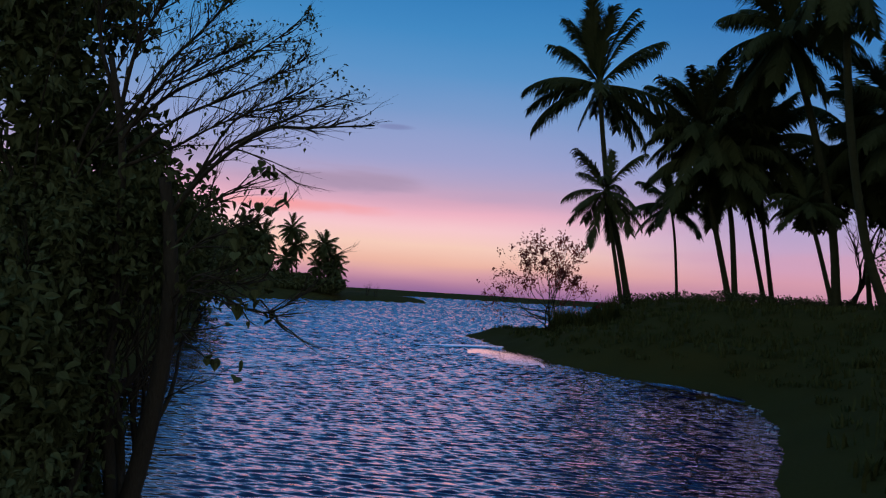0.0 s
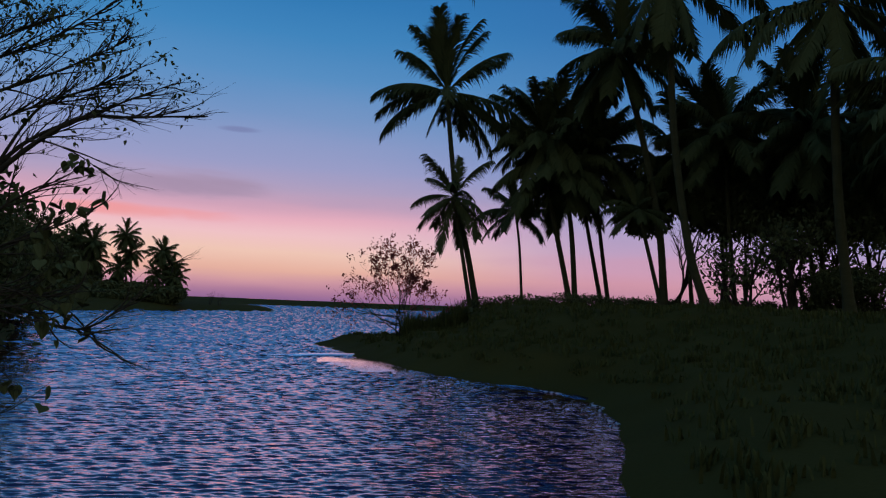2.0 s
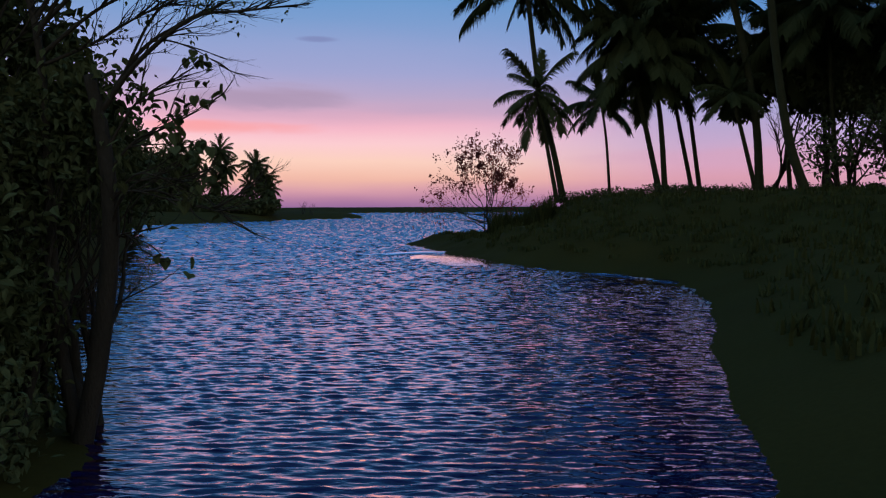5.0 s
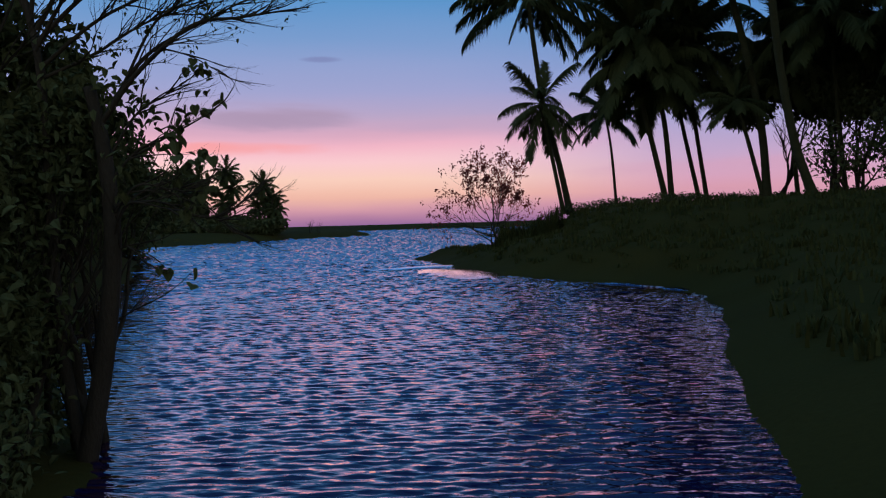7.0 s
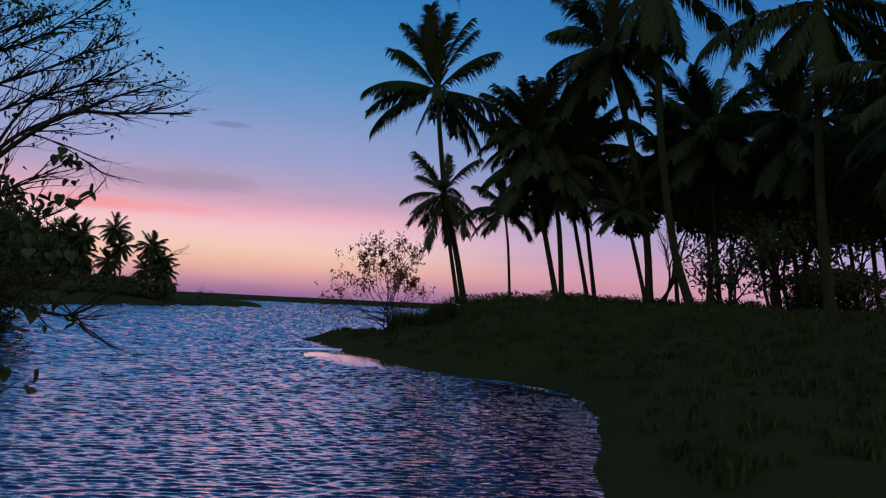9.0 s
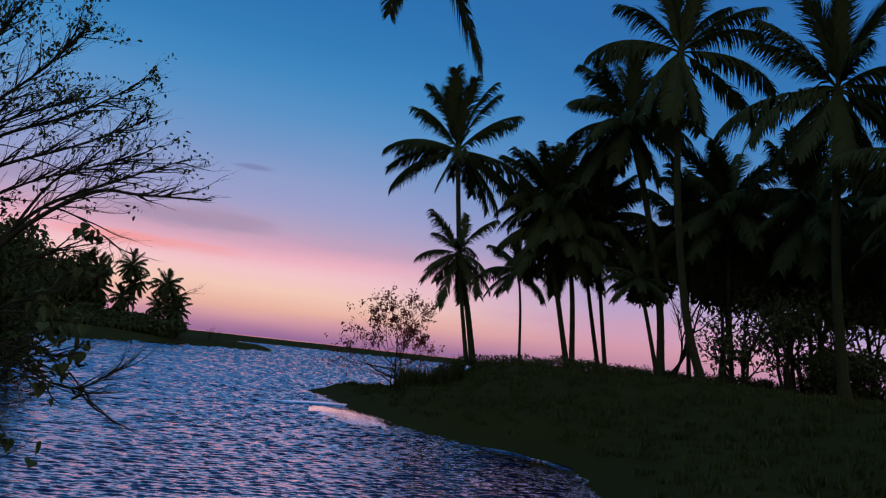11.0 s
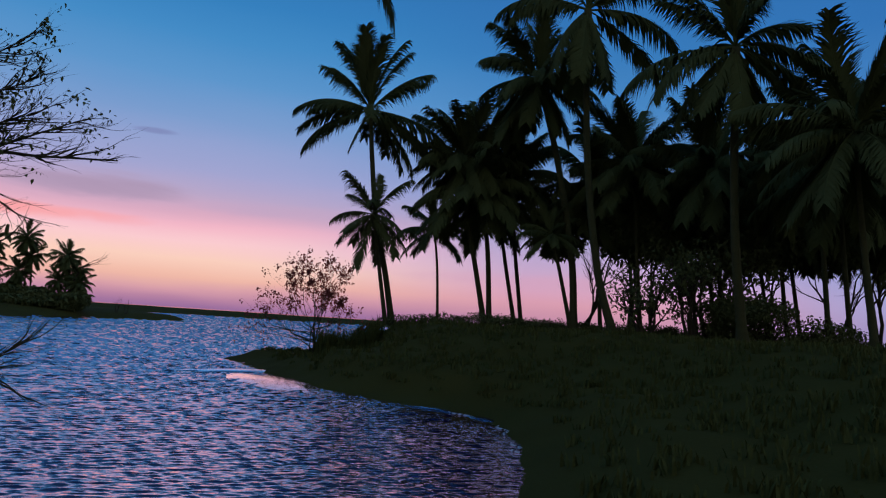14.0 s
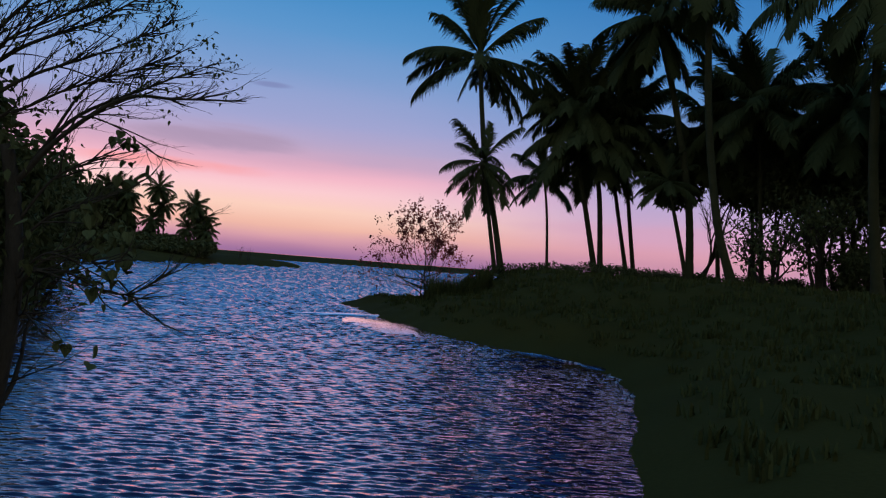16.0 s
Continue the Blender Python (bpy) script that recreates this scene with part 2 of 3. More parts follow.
def curve_points(ctrl, steps):
    """A smooth line through control points (Catmull-Rom)."""
    p = [Vector(c) for c in ctrl]
    p = [2 * p[0] - p[1]] + p + [2 * p[-1] - p[-2]]
    out = []
    for k in range(1, len(p) - 2):
        for s in range(steps):
            t = s / steps
            a, b, c, d = p[k - 1 : k + 3]
            out.append(0.5 * (2 * b + (c - a) * t + (2 * a - 5 * b + 4 * c - d) * t * t + (3 * b - a - 3 * c + d) * t**3))
    return out + [p[-2]]


# ---- ground: one sheet, banks round a lagoon ----
RIGHT = [(-5.5, 41.2), (-4.2, 38.2), (-2.2, 32.0), (-1.2, 29.0), (0.4, 26.6), (2.0, 24.2), (3.4, 22.6), (4.5, 21.2), (4.85, 18.5), (4.65, 16), (4.2, 14), (3.65, 12), (3.2, 10), (2.85, 8), (2.5, 6), (2.0, 4), (1.2, 2.5),
         (-1.5, 2.0), (-2.9, 3.0), (-3.1, 5.4), (-4.4, 6.9), (-9, 14), (-17, 31), (-25, 46), (-29, 51.5), (-33, 55), (-40, 62), (-50, 78), (-46, 95), (-43.5, 116), (-41.5, 128), (-30.5, 150), (-31.5, 156),
         (-45, 164), (-90, 190), (-300, 230), (-1500, 300), (-1500, -1500), (1500, -1500), (1500, 200), (300, 170), (120, 130), (50, 90), (22, 66), (8, 57), (0.5, 50), (-3.2, 45)]
BAR = [(-500, 304), (-140, 296), (-20, 300), (70, 302), (300, 290), (900, 280), (900, 360), (300, 340), (70, 322), (-60, 316), (-500, 330)]


def inland(px, py, poly):
    """Signed distance to a shoreline: positive on land."""
    best = np.full(px.shape, 1e9)
    inside = np.zeros(px.shape, bool)
    for (x0, y0), (x1, y1) in zip(poly, poly[1:] + poly[:1]):
        dx, dy = x1 - x0, y1 - y0
        t = np.clip(((px - x0) * dx + (py - y0) * dy) / (dx * dx + dy * dy), 0, 1)
        best = np.minimum(best, np.hypot(px - x0 - t * dx, py - y0 - t * dy))
        if dy:
            inside ^= ((y0 > py) != (y1 > py)) & (px < (py - y0) * dx / dy + x0)
    return np.where(inside, best, -best)


def bumps(px, py):
    return (0.5 * np.sin(px * 0.83 + 1.3 * np.sin(py * 0.41)) + 0.35 * np.sin(py * 1.27 + px * 0.6) + 0.25 * np.sin(px * 2.3 - py * 1.9)
            + 0.15 * np.sin(px * 4.1 + py * 3.3))


def ground_height(px, py):
    px, py = np.asarray(px, float), np.asarray(py, float)
    d = inland(px, py, RIGHT) + np.where(py < 22, 0.08, 0.18) * bumps(px * 1.3, py * 1.3)
    s = lambda lo, hi: np.clip((d - lo) / (hi - lo), 0, 1) ** 2 * (3 - 2 * np.clip((d - lo) / (hi - lo), 0, 1))
    z = np.where(d < 0, np.maximum(d * 0.25, -1.5), 0.34 * np.minimum(d, 2.0) + 0.5 * s(0.6, 3.0) + 1.35 * s(3, 9))
    z = z + np.where(d > 0, 0.10 * bumps(px * 0.8, py * 0.8) * np.clip(d, 0, 1), 0)
    # the bank stays low round the viewpoint and on the far island
    near = np.clip((np.hypot(px, py) - 6) / 10, 0, 1)
    z = np.where(z > 0.55, 0.55 + (z - 0.55) * np.where(px < 0, np.where(py > 25, 0.45, 0.15), near), z)
    # the tip of the point is a low tongue; the bank rises behind the first palms
    rise = np.clip((px - 0.8) / 2.9, 0, 1)
    rise = 1 - (1 - rise * rise * (3 - 2 * rise)) * np.clip((py - 33) / 4, 0, 1) * np.clip((px + 12) / 4, 0, 1)
    z = np.where(z > 0.55, 0.55 + (z - 0.55) * rise, z)
    z = np.maximum(z, 4.0 * np.exp(-((px - 4.2) / 3.2) ** 2 - ((py - 44.8) / 3.6) ** 2) - 1.6)
    b = inland(px, py, BAR)
    zb = np.where(b < 0, np.maximum(b * 0.2, -1.5), np.minimum(b * 0.35, 2.15) + 0.10 * bumps(px * 0.15, py * 0.1))
    return np.maximum(z, zb)


def graded(lo, hi, fine_lo, fine_hi, step, growth):
    mid = list(np.arange(fine_lo, fine_hi, step))
    up, s = [fine_hi], step
    while up[-1] < hi:
        s *= growth
        up.append(up[-1] + s)
    down, s = [fine_lo], step
    while down[-1] > lo:
        s *= growth
        down.append(down[-1] - s)
    return np.array(down[:0:-1] + mid + up)


gxs, gys = graded(-2500, 2500, -10, 30, 0.28, 1.07), graded(-1500, 4000, -2, 50, 0.28, 1.05)
GX, GY = np.meshgrid(gxs, gys)
ground = tagged(new("ground", grid_mesh("ground", gxs, gys, ground_height(GX, GY), M_SAND)),
                "dark sandy lagoon banks with a low far sandbar", "ground", kind="structure")


# ---- water ----
def waves(px, py):
    """Wind ripples that run towards the near bank; the chop grows longer towards the open mouth."""
    rng = np.random.RandomState(5)
    z = np.zeros_like(px)
    r = np.hypot(px, py)
    short, long = np.log(0.075 + 0.005 * r), np.log(0.10 + 0.014 * r)
    steep = 0.0145 * (1 + 1.7 * np.clip((r - 12) / 26, 0, 1) + 0.5 * np.clip((16 - r) / 9, 0, 1))
    for k in range(72):
        lam = 0.10 * 1.06**k
        a = radians(-65 + rng.normal(0, 29))
        ph = rng.uniform(0, 6.3)
        share = 1 / (1 + np.exp((short - math.log(lam)) / 0.12)) / (1 + np.exp((math.log(lam) - long) / 0.22))
        w = np.sin(2 * math.pi / lam * (px * math.cos(a) + py * math.sin(a)) + ph + 0.8 * np.sin(px * 0.37 + py * 0.29 + k))
        z += lam * share * steep * (2 * (0.5 + 0.5 * w) ** 2.4 - 1)
    calm = np.clip(-inland(px, py, RIGHT) / 1.0, 0.6, 1)
    return z * calm * np.clip((340 - r) / 60, 0.15, 1)


wxs = np.unique(np.concatenate([graded(-60, 45, -5, 6, 0.075, 1.022), graded(-2500, 2500, -62, 48, 2.5, 1.2)[[*range(24)]], -graded(-2500, 2500, -46, 62, 2.5, 1.2)[[*range(24)]]]))
wxs = wxs[np.concatenate([[True], np.diff(wxs) > 0.02])]
wys = np.concatenate([graded(-8, 300, 4.5, 14, 0.030, 1.0055), 310 * 1.12 ** np.arange(24)])
WX, WY = np.meshgrid(wxs, wys)
water = tagged(new("water", grid_mesh("water", wxs, wys, waves(WX, WY), M_WATER)),
               "rippled lagoon water reflecting the dusk sky", "water", kind="structure")


# ---- wet sand that just breaks the surface off the point ----
def wet_flat():
    n, rim = 40, []
    for k in range(n):
        a = 2 * math.pi * k / n
        wob = 1 + 0.10 * math.sin(3 * a + 1) + 0.06 * math.sin(7 * a)
        rim.append((2.3 * wob * math.cos(a), 3.5 * wob * math.sin(a)))
    verts, faces = [(0, 0, 0.055)], []
    for f, z in ((0.4, 0.040), (0.7, 0.024), (0.95, 0.006), (1.2, -0.03)):
        verts += [(x * f, y * f, z) for x, y in rim]
    for k in range(n):
        q = (k + 1) % n
        faces.append((0, 1 + k, 1 + q))
        for ring in (0, 1, 2):
            faces.append((1 + ring * n + k, 1 + (ring + 1) * n + k, 1 + (ring + 1) * n + q, 1 + ring * n + q))
    me = mesh_of("wet_sand", verts, faces, M_FILM, True)
    for x, y, turn, wide, deep in ((-1.75, 29.0, 24, 0.62, 0.85), (-3.9, 33.0, -58, 0.22, 0.6), (3.5, 22.2, 41, 0.11, 0.3), (4.7, 20.4, 22, 0.1, 0.25)):
        ob = new("wet_sand", me)
        ob.matrix_world = pose(x, y, 0, 0, 0, turn) @ Matrix.Diagonal((wide, deep, 1, 1))
        tagged(ob, "smooth wet sand flat mirroring the pink sky" if wide > 0.5 else "narrow streak of wet sand just breaking the surface", "sand", kind="structure")


wet_flat()


# ---- broken lines of foam where small waves meet the bank ----
def foam_line(x0, y0, x1, y1, wide, seed):
    rng = random.Random(seed)
    verts, faces, n = [], [], 26
    for k in range(n + 1):
        s = k / n
        x, y = x0 + (x1 - x0) * s + 0.10 * math.sin(9 * s + seed), y0 + (y1 - y0) * s
        w = wide * (0.25 + rng.random()) * math.sin(math.pi * min(max(s, 0.02), 0.98)) ** 0.5
        verts += [(x - w, y, -0.01), (x - w * 0.3, y, 0.022), (x + w * 0.5, y, 0.022), (x + w, y, 0.0)]
        if k and rng.random() < 0.72:
            a = 4 * k
            faces += [(a - 4 + q, a - 3 + q, a + 1 + q, a + q) for q in range(3)]
    tagged(new("foam", mesh_of("foam", verts, faces, M_FOAM, True)), "thin broken line of pale foam along the bank", "foam", kind="structure")


for line in ((4.80, 19.2, 4.72, 17.6, 0.05, 3), (4.58, 16.4, 4.36, 15.2, 0.05, 4), (3.5, 22.4, 4.3, 20.9, 0.05, 6)):
    foam_line(*line)


# ---- coconut palms ----
def frond_mesh(elevation, seed):
    """A feathered frond of 4.6 m that leaves the crown along +x at that elevation and sags under its weight."""
    rng = random.Random(seed)
    sag = {75: 30, 55: 48, 35: 60, 15: 62, -5: 54, -30: 40, -60: 20}[elevation] + rng.uniform(-10, 10)
    n, length = 26, 4.6
    p, pts, angs = Vector((0, 0, 0)), [], []
    for k in range(n + 1):
        s = k / n
        a = radians(elevation - sag * s**1.5)
        pts.append(p.copy())
        angs.append(a)
        p = p + Vector((math.cos(a), 0.10 * math.sin(s * 2 + seed), math.sin(a))) * (length / n)
    verts, faces = tube(pts, [0.055 * (1 - 0.88 * k / n) for k in range(n + 1)], 4)
    count = 96
    for j in range(count):
        s = min(0.1 + 0.9 * (j + rng.uniform(-0.4, 0.4)) / count, 0.999)
        k = int(s * n)
        f = s * n - k
        base = pts[k].lerp(pts[k + 1], f)
        a = angs[k] + (angs[k + 1] - angs[k]) * f
        tan = Vector((math.cos(a), 0, math.sin(a)))
        size = 1.32 * (0.42 + 0.58 * math.sin(min(1, s * 1.7) * 1.57)) * (1 - 0.5 * max(0, s - 0.6) / 0.4)
        for sign in (-1, 1):
            if rng.random() < 0.06:
                continue
            hang = (0.2 + 0.6 * abs(math.cos(a))) * rng.uniform(0.5, 1.5)
            d = (tan * (rng.uniform(0.4, 0.65) + 0.55 * max(0.0, math.sin(a))) + Vector((0, sign * 0.55, 0.15 - hang * 0.8))).normalized()
            d2 = (d + Vector((0, rng.uniform(-0.15, 0.15), (-0.4 - 0.9 * hang) * (0.15 + 0.85 * abs(math.cos(a)))))).normalized()
            w = 0.036 * rng.uniform(0.75, 1.3)
            across = (tan - d * tan.dot(d)).normalized() * w
            l1, l2 = size * 0.5 * rng.uniform(0.8, 1.15), size * 0.55 * rng.uniform(0.7, 1.2)
            m1 = base + d * l1
            o = len(verts)
            verts += [base - across, base + across, m1 + across, m1 - across, m1 + d2 * l2]
            faces += [(o, o + 1, o + 2, o + 3), (o + 3, o + 2, o + 4)]
    return mesh_of("frond", verts, faces, M_FROND)


FRONDS = {e: [frond_mesh(e, 11 * i + e) for i in range(3)] for e in (75, 55, 35, 15, -5, -30, -60)}


def palm_tree(ctrl, length, fronds, seed, label, radius=0.15, group="coconut palms on the bank", low=66):
    """ctrl: the trunk's line from its foot to the crown. fronds: a count, or a list of (azimuth, elevation, scale)."""
    rng = random.Random(seed)
    foot, top = Vector(ctrl[0]), Vector(ctrl[-1])
    root = tagged(new("coconut_palm"), label, "palm tree", group)
    root.location = foot
    path = [p - foot for p in curve_points(ctrl, 14)]
    radii = []
    for k in range(len(path)):
        s = k / (len(path) - 1)
        r = radius * 0.98 * (1.12 - 0.32 * s) + radius * 0.5 * math.exp(-s * 22) + radius * 0.04 * (k % 2)
        if s > 0.96:
            r *= 1.35
        radii.append(r)
    v, f = tube(path, radii, 10)
    part_mesh("trunk", mesh_of("trunk", v, f, M_PALMBARK, True), root)
    if isinstance(fronds, int):
        todo = []
        for k in range(fronds):
            s = k / (fronds - 1)
            e = 84 - (84 + low) * s**0.85 + rng.uniform(-10, 10)
            todo.append((k * 137.5 + rng.uniform(-18, 18) + seed * 40, e, rng.uniform(0.82, 1.08)))
    else:
        todo = fronds
    for az, e, size in todo:
        near = min(FRONDS, key=lambda q: abs(q - e))
        ob = part_mesh("frond", FRONDS[near][rng.randrange(3)], root)
        ob.location = top - foot
        ob.rotation_euler = (radians(rng.uniform(-14, 14)), -radians(max(-12, min(12, e - near))), radians(az))
        k = size * length / 4.6
        ob.scale = (k, k, k)
    return root


TALL = "tall slender coconut palm, dark against the dusk sky"
# the tall palm by the point, with its open crown
palm_tree([(3.5, 45, 2.3), (2.85, 45, 5.5), (2.1, 45, 8.5), (1.62, 45, 11.8), (1.2, 45, 15.6)], 4.9,
          [(180, 72, 0.98), (0, 73, 1.0), (186, 80, 1.0), (356, 80, 1.0), (90, 86, 1.0), (270, 88, 1.05), (120, 84, 1.0), (300, 82, 0.95), (176, 57, 0.9), (184, 60, 0.75), (8, 52, 0.95), (354, 48, 0.85),
           (180, 20, 1.0), (186, 14, 0.85), (174, 2, 0.98), (180, -14, 1.05), (188, -22, 1.0), (0, -6, 1.28), (8, -14, 1.25), (-10, -22, 1.1), (4, -36, 1.0), (20, -40, 0.9), (190, -62, 0.6),
           (90, 10, 0.8), (270, 5, 0.8), (60, -20, 0.8)],
          1, "tall slender coconut palm near the tip of the bank", 0.17)
palm_tree([(3.05, 44, 2.3), (2.4, 44, 5.8), (1.8, 44, 8.9)], 3.3, 15, 2, "shorter coconut palm with a ragged crown beside a taller one", 0.12)
palm_tree([(7.7, 56, 2.6), (7.4, 56, 6.9), (7.0, 56, 9.8)], 3.5, 18, 3, TALL, 0.10, low=34)
palm_tree([(9.45, 46, 2.6), (8.6, 46, 6.5), (8.0, 46, 9.2), (7.5, 46, 13.5)], 4.6, 36, 4, TALL, 0.16, low=50)
palm_tree([(9.75, 46, 2.6), (9.3, 46, 8.0), (8.4, 46, 11.6)], 5.0, 34, 5, TALL, 0.16, low=48)
palm_tree([(11.9, 48, 2.6), (10.8, 48, 8.0), (10.3, 48, 11.2)], 4.5, 32, 6, TALL, 0.13, low=42)
palm_tree([(12.35, 48, 2.6), (11.5, 48, 8.8), (11.1, 48, 12.8)], 4.6, 32, 7, TALL, 0.13, low=45)
palm_tree([(13.9, 42, 2.6), (13.0, 42, 6.2), (12.4, 42, 8.3)], 2.4, 16, 8, "young low coconut palm leaning from a shared foot", 0.12, low=34)
palm_tree([(14.05, 42, 2.6), (13.7, 42, 7.1), (12.5, 42, 13), (11.1, 42, 17.7)], 4.6, 36, 9, TALL, 0.21)
palm_tree([(14.2, 36, 2.6), (13.2, 36, 6.0), (12.4, 36, 12), (12.1, 36, 19.6)], 5.1,
          [(0, 82, 1.0), (60, 80, 0.95), (180, 80, 1.0), (120, 75, 0.95), (240, 78, 0.95), (300, 80, 1.0), (20, 62, 1.0), (160, 62, 0.95), (0, 50, 1.05), (12, 44, 1.0), (180, 14, 1.05),
           (188, 8, 0.95), (0, 10, 1.12), (0, -30, 1.05), (200, -45, 0.95), (170, -55, 0.9), (90, -60, 0.9), (270, -60, 0.9), (310, -62, 0.9), (230, -64, 0.9),
           (45, -62, 0.85), (140, -62, 0.85)], 10, TALL, 0.2)
palm_tree([(18.4, 31, 2.6), (17.6, 30.5, 8), (17.15, 30, 15.9)], 4.7,
          [(0, 80, 1.0), (70, 78, 0.95), (150, 82, 1.0), (200, 72, 1.0), (270, 80, 0.95), (320, 76, 1.0), (180, 50, 1.0), (174, 44, 0.9), (180, -6, 1.3), (187, -14, 1.2), (176, -42, 1.0),
           (0, 44, 1.0), (10, 22, 1.0), (0, -6, 1.05), (-12, -28, 1.0), (210, -50, 0.95), (90, -60, 0.9), (270, -62, 0.9), (330, -60, 0.9), (140, -62, 0.9), (30, -60, 0.9), (90, 30, 0.9), (265, 35, 0.8)], 11, TALL, 0.2)
palm_tree([(28, 25, 2.6), (27, 24.5, 9), (26.3, 24, 16)], 5.5, 36, 12, TALL, 0.2)
for k, (x0, y0, x1, z1) in enumerate(((17.5, 47, 16.8, 12.2), (21, 50, 20.2, 13.4), (25, 46, 24.2, 12.4), (29, 44, 28.0, 12.2), (33.5, 42, 32.2, 12.6), (27.5, 36, 26.6, 12.2),
                                      (22.4, 40, 21.5, 12.8), (31.5, 50, 30, 12.5), (37, 46, 35.8, 11), (30.6, 45, 29.3, 11.6), (18.6, 43, 17.8, 13.2),
                                      (35.5, 39, 34.2, 12), (25.5, 35, 24.8, 11.8), (21.8, 27, 20.8, 11.6))):
    palm_tree([(x0, y0, 2.6), (0.45 * x0 + 0.55 * x1, y0, 2.6 + 0.5 * (z1 - 2.6)), (x1, y0, z1)], 4.9, 34, 20 + k, TALL, 0.13, low=50)
# a palm behind the viewpoint that leans out over the water
palm_tree([(5.0, -4, 1.0), (3.8, 0.5, 7.0), (1.6, 7, 10.6), (-0.45, 13, 11.2)], 4.6,
          [(0, -60, 0.74), (140, -60, 0.46), (95, 35, 0.9), (60, 35, 0.85), (200, 35, 0.8), (240, 15, 0.9), (285, 15, 0.9), (0, 55, 0.9), (180, 55, 0.9), (300, 55, 0.9), (140, 55, 0.8), (20, 75, 0.9), (220, 75, 0.9)],
          60, "leaning coconut palm hanging over the water", 0.16)

# island palms
for k, (x, y, z, l) in enumerate(((-58.9, 131, 11.2, 3.0), (-59.5, 132, 8.4, 3.0), (-53.2, 131, 12.6, 2.8), (-52.6, 132, 9.6, 2.7), (-53.8, 130.5, 6.8, 2.6), (-46.6, 131, 9.8, 2.8),
                                  (-45.6, 132, 7.3, 2.8), (-47.4, 130.5, 5.6, 2.5), (-43.8, 130, 5.4, 2.5), (-63, 133, 11.6, 3.4))):
    palm_tree([(x + 0.6, y, 1.0), (x + 0.3, y, z * 0.5), (x, y, z)], l * 1.15, 34, 80 + k, "far coconut palm on the low island", 0.15, "palms on the far island")


# ---- broadleaf trees and shrubs ----
def leaf_shape(size, rng, heart=False):
    """A pointed leaf folded along its rib, at the origin, along +x."""
    w = size * (0.46 if heart else 0.27)
    lift = size * rng.uniform(0.05, 0.16)
    edge = [(-0.06, 0.55), (0.12, 0.96), (0.34, 1.0), (0.58, 0.74), (0.8, 0.36)] if heart else [(0.28, 1.0), (0.62, 0.72)]
    pts = [(0, 0, 0)] + [(size * a, w * b, lift) for a, b in edge] + [(size, 0, -lift * 0.8)] + [(size * a, -w * b, lift) for a, b in edge[::-1]]
    k = len(edge) + 1
    return [Vector(p) for p in pts], [tuple([0] + list(range(k, 0, -1))), tuple([0] + list(range(len(pts) - 1, k - 1, -1)))]


def leaf_cloud(places, size, rng, heart=False, droop=0.3):
    """One leaf at each place, turned at random."""
    verts, faces = [], []
    for p in places:
        v, f = leaf_shape(size * rng.uniform(0.6, 1.3), rng, heart)
        m = Euler((rng.uniform(-1, 1), rng.uniform(-0.6, 1.2) * 1.0 + droop, rng.uniform(0, 6.3))).to_matrix()
        o = len(verts)
        verts += [m @ q + p for q in v]
        faces += [tuple(i + o for i in q) for q in f]
    return verts, faces


def grow(start, way, length, radius, depth, rng, limbs, tips, spread=0.6, up=0.1, kids=(2, 4)):
    """A branch that wanders and forks; adds its tubes to limbs and the ends of the finest twigs to tips."""
    n = 6 if depth > 1 else 4
    p, d = start.copy(), way.normalized()
    path, radii = [p.copy()], [radius]
    for k in range(n):
        d = (d + Vector((rng.gauss(0, 0.13), rng.gauss(0, 0.13), rng.gauss(0, 0.10) + up * 0.25))).normalized()
        p = p + d * length / n
        path.append(p.copy())
        radii.append(radius * (1 - 0.6 * (k + 1) / n))
    limbs.append(tube(path, radii, 6 if depth > 1 else 3))
    if depth == 0:
        tips.extend((path[-1], path[-2], path[-1].lerp(path[-2], 0.5)))
        return
    for k in range(rng.randint(*kids)):
        at = rng.uniform(0.4, 1.0)
        i = min(n, int(at * n))
        w = (d + Vector((rng.gauss(0, spread), rng.gauss(0, spread), rng.gauss(0, spread * 0.7) + up))).normalized()
        grow(path[i], w, length * rng.uniform(0.5, 0.75), radii[i] * 0.7, depth - 1, rng, limbs, tips, spread, up, kids)
    grow(path[-1], d, length * 0.6, radii[-1], depth - 1, rng, limbs, tips, spread, up, kids)


def broad_tree(name, foot, height, width, seed, label, leaves=1400, leaf=0.3, stems=3, depth=3, mat=None, category="tree", group="", lean=(0, 0), jitter=0.5, trunk_r=0.13):
    rng = random.Random(seed)
    root = tagged(new(name), label, category, group)
    root.location = foot
    tips = []
    for s in range(stems):
        a = 2 * math.pi * s / stems + rng.uniform(-0.5, 0.5)
        limbs = []
        out = 0.5 * width / height
        way = Vector((math.cos(a) * out + lean[0], math.sin(a) * out + lean[1], 1))
        grow(Vector((0.1 * math.cos(a), 0.1 * math.sin(a), -0.1)), way, height * 0.45, trunk_r, depth, rng, limbs, tips, 0.55, 0.12)
        part_mesh("trunk" if s == 0 else "stem", mesh_of("stem", *join(limbs), M_BARK, True), root)
    places = [rng.choice(tips) + Vector((rng.gauss(0, jitter), rng.gauss(0, jitter), rng.gauss(0, jitter * 0.8))) for _ in range(leaves)]
    part_mesh("crown", mesh_of("crown", *leaf_cloud(places, leaf, rng), mat or M_LEAF), root)
    return root


def ground_z(x, y):
    return float(ground_height(np.array([x]), np.array([y]))[0])


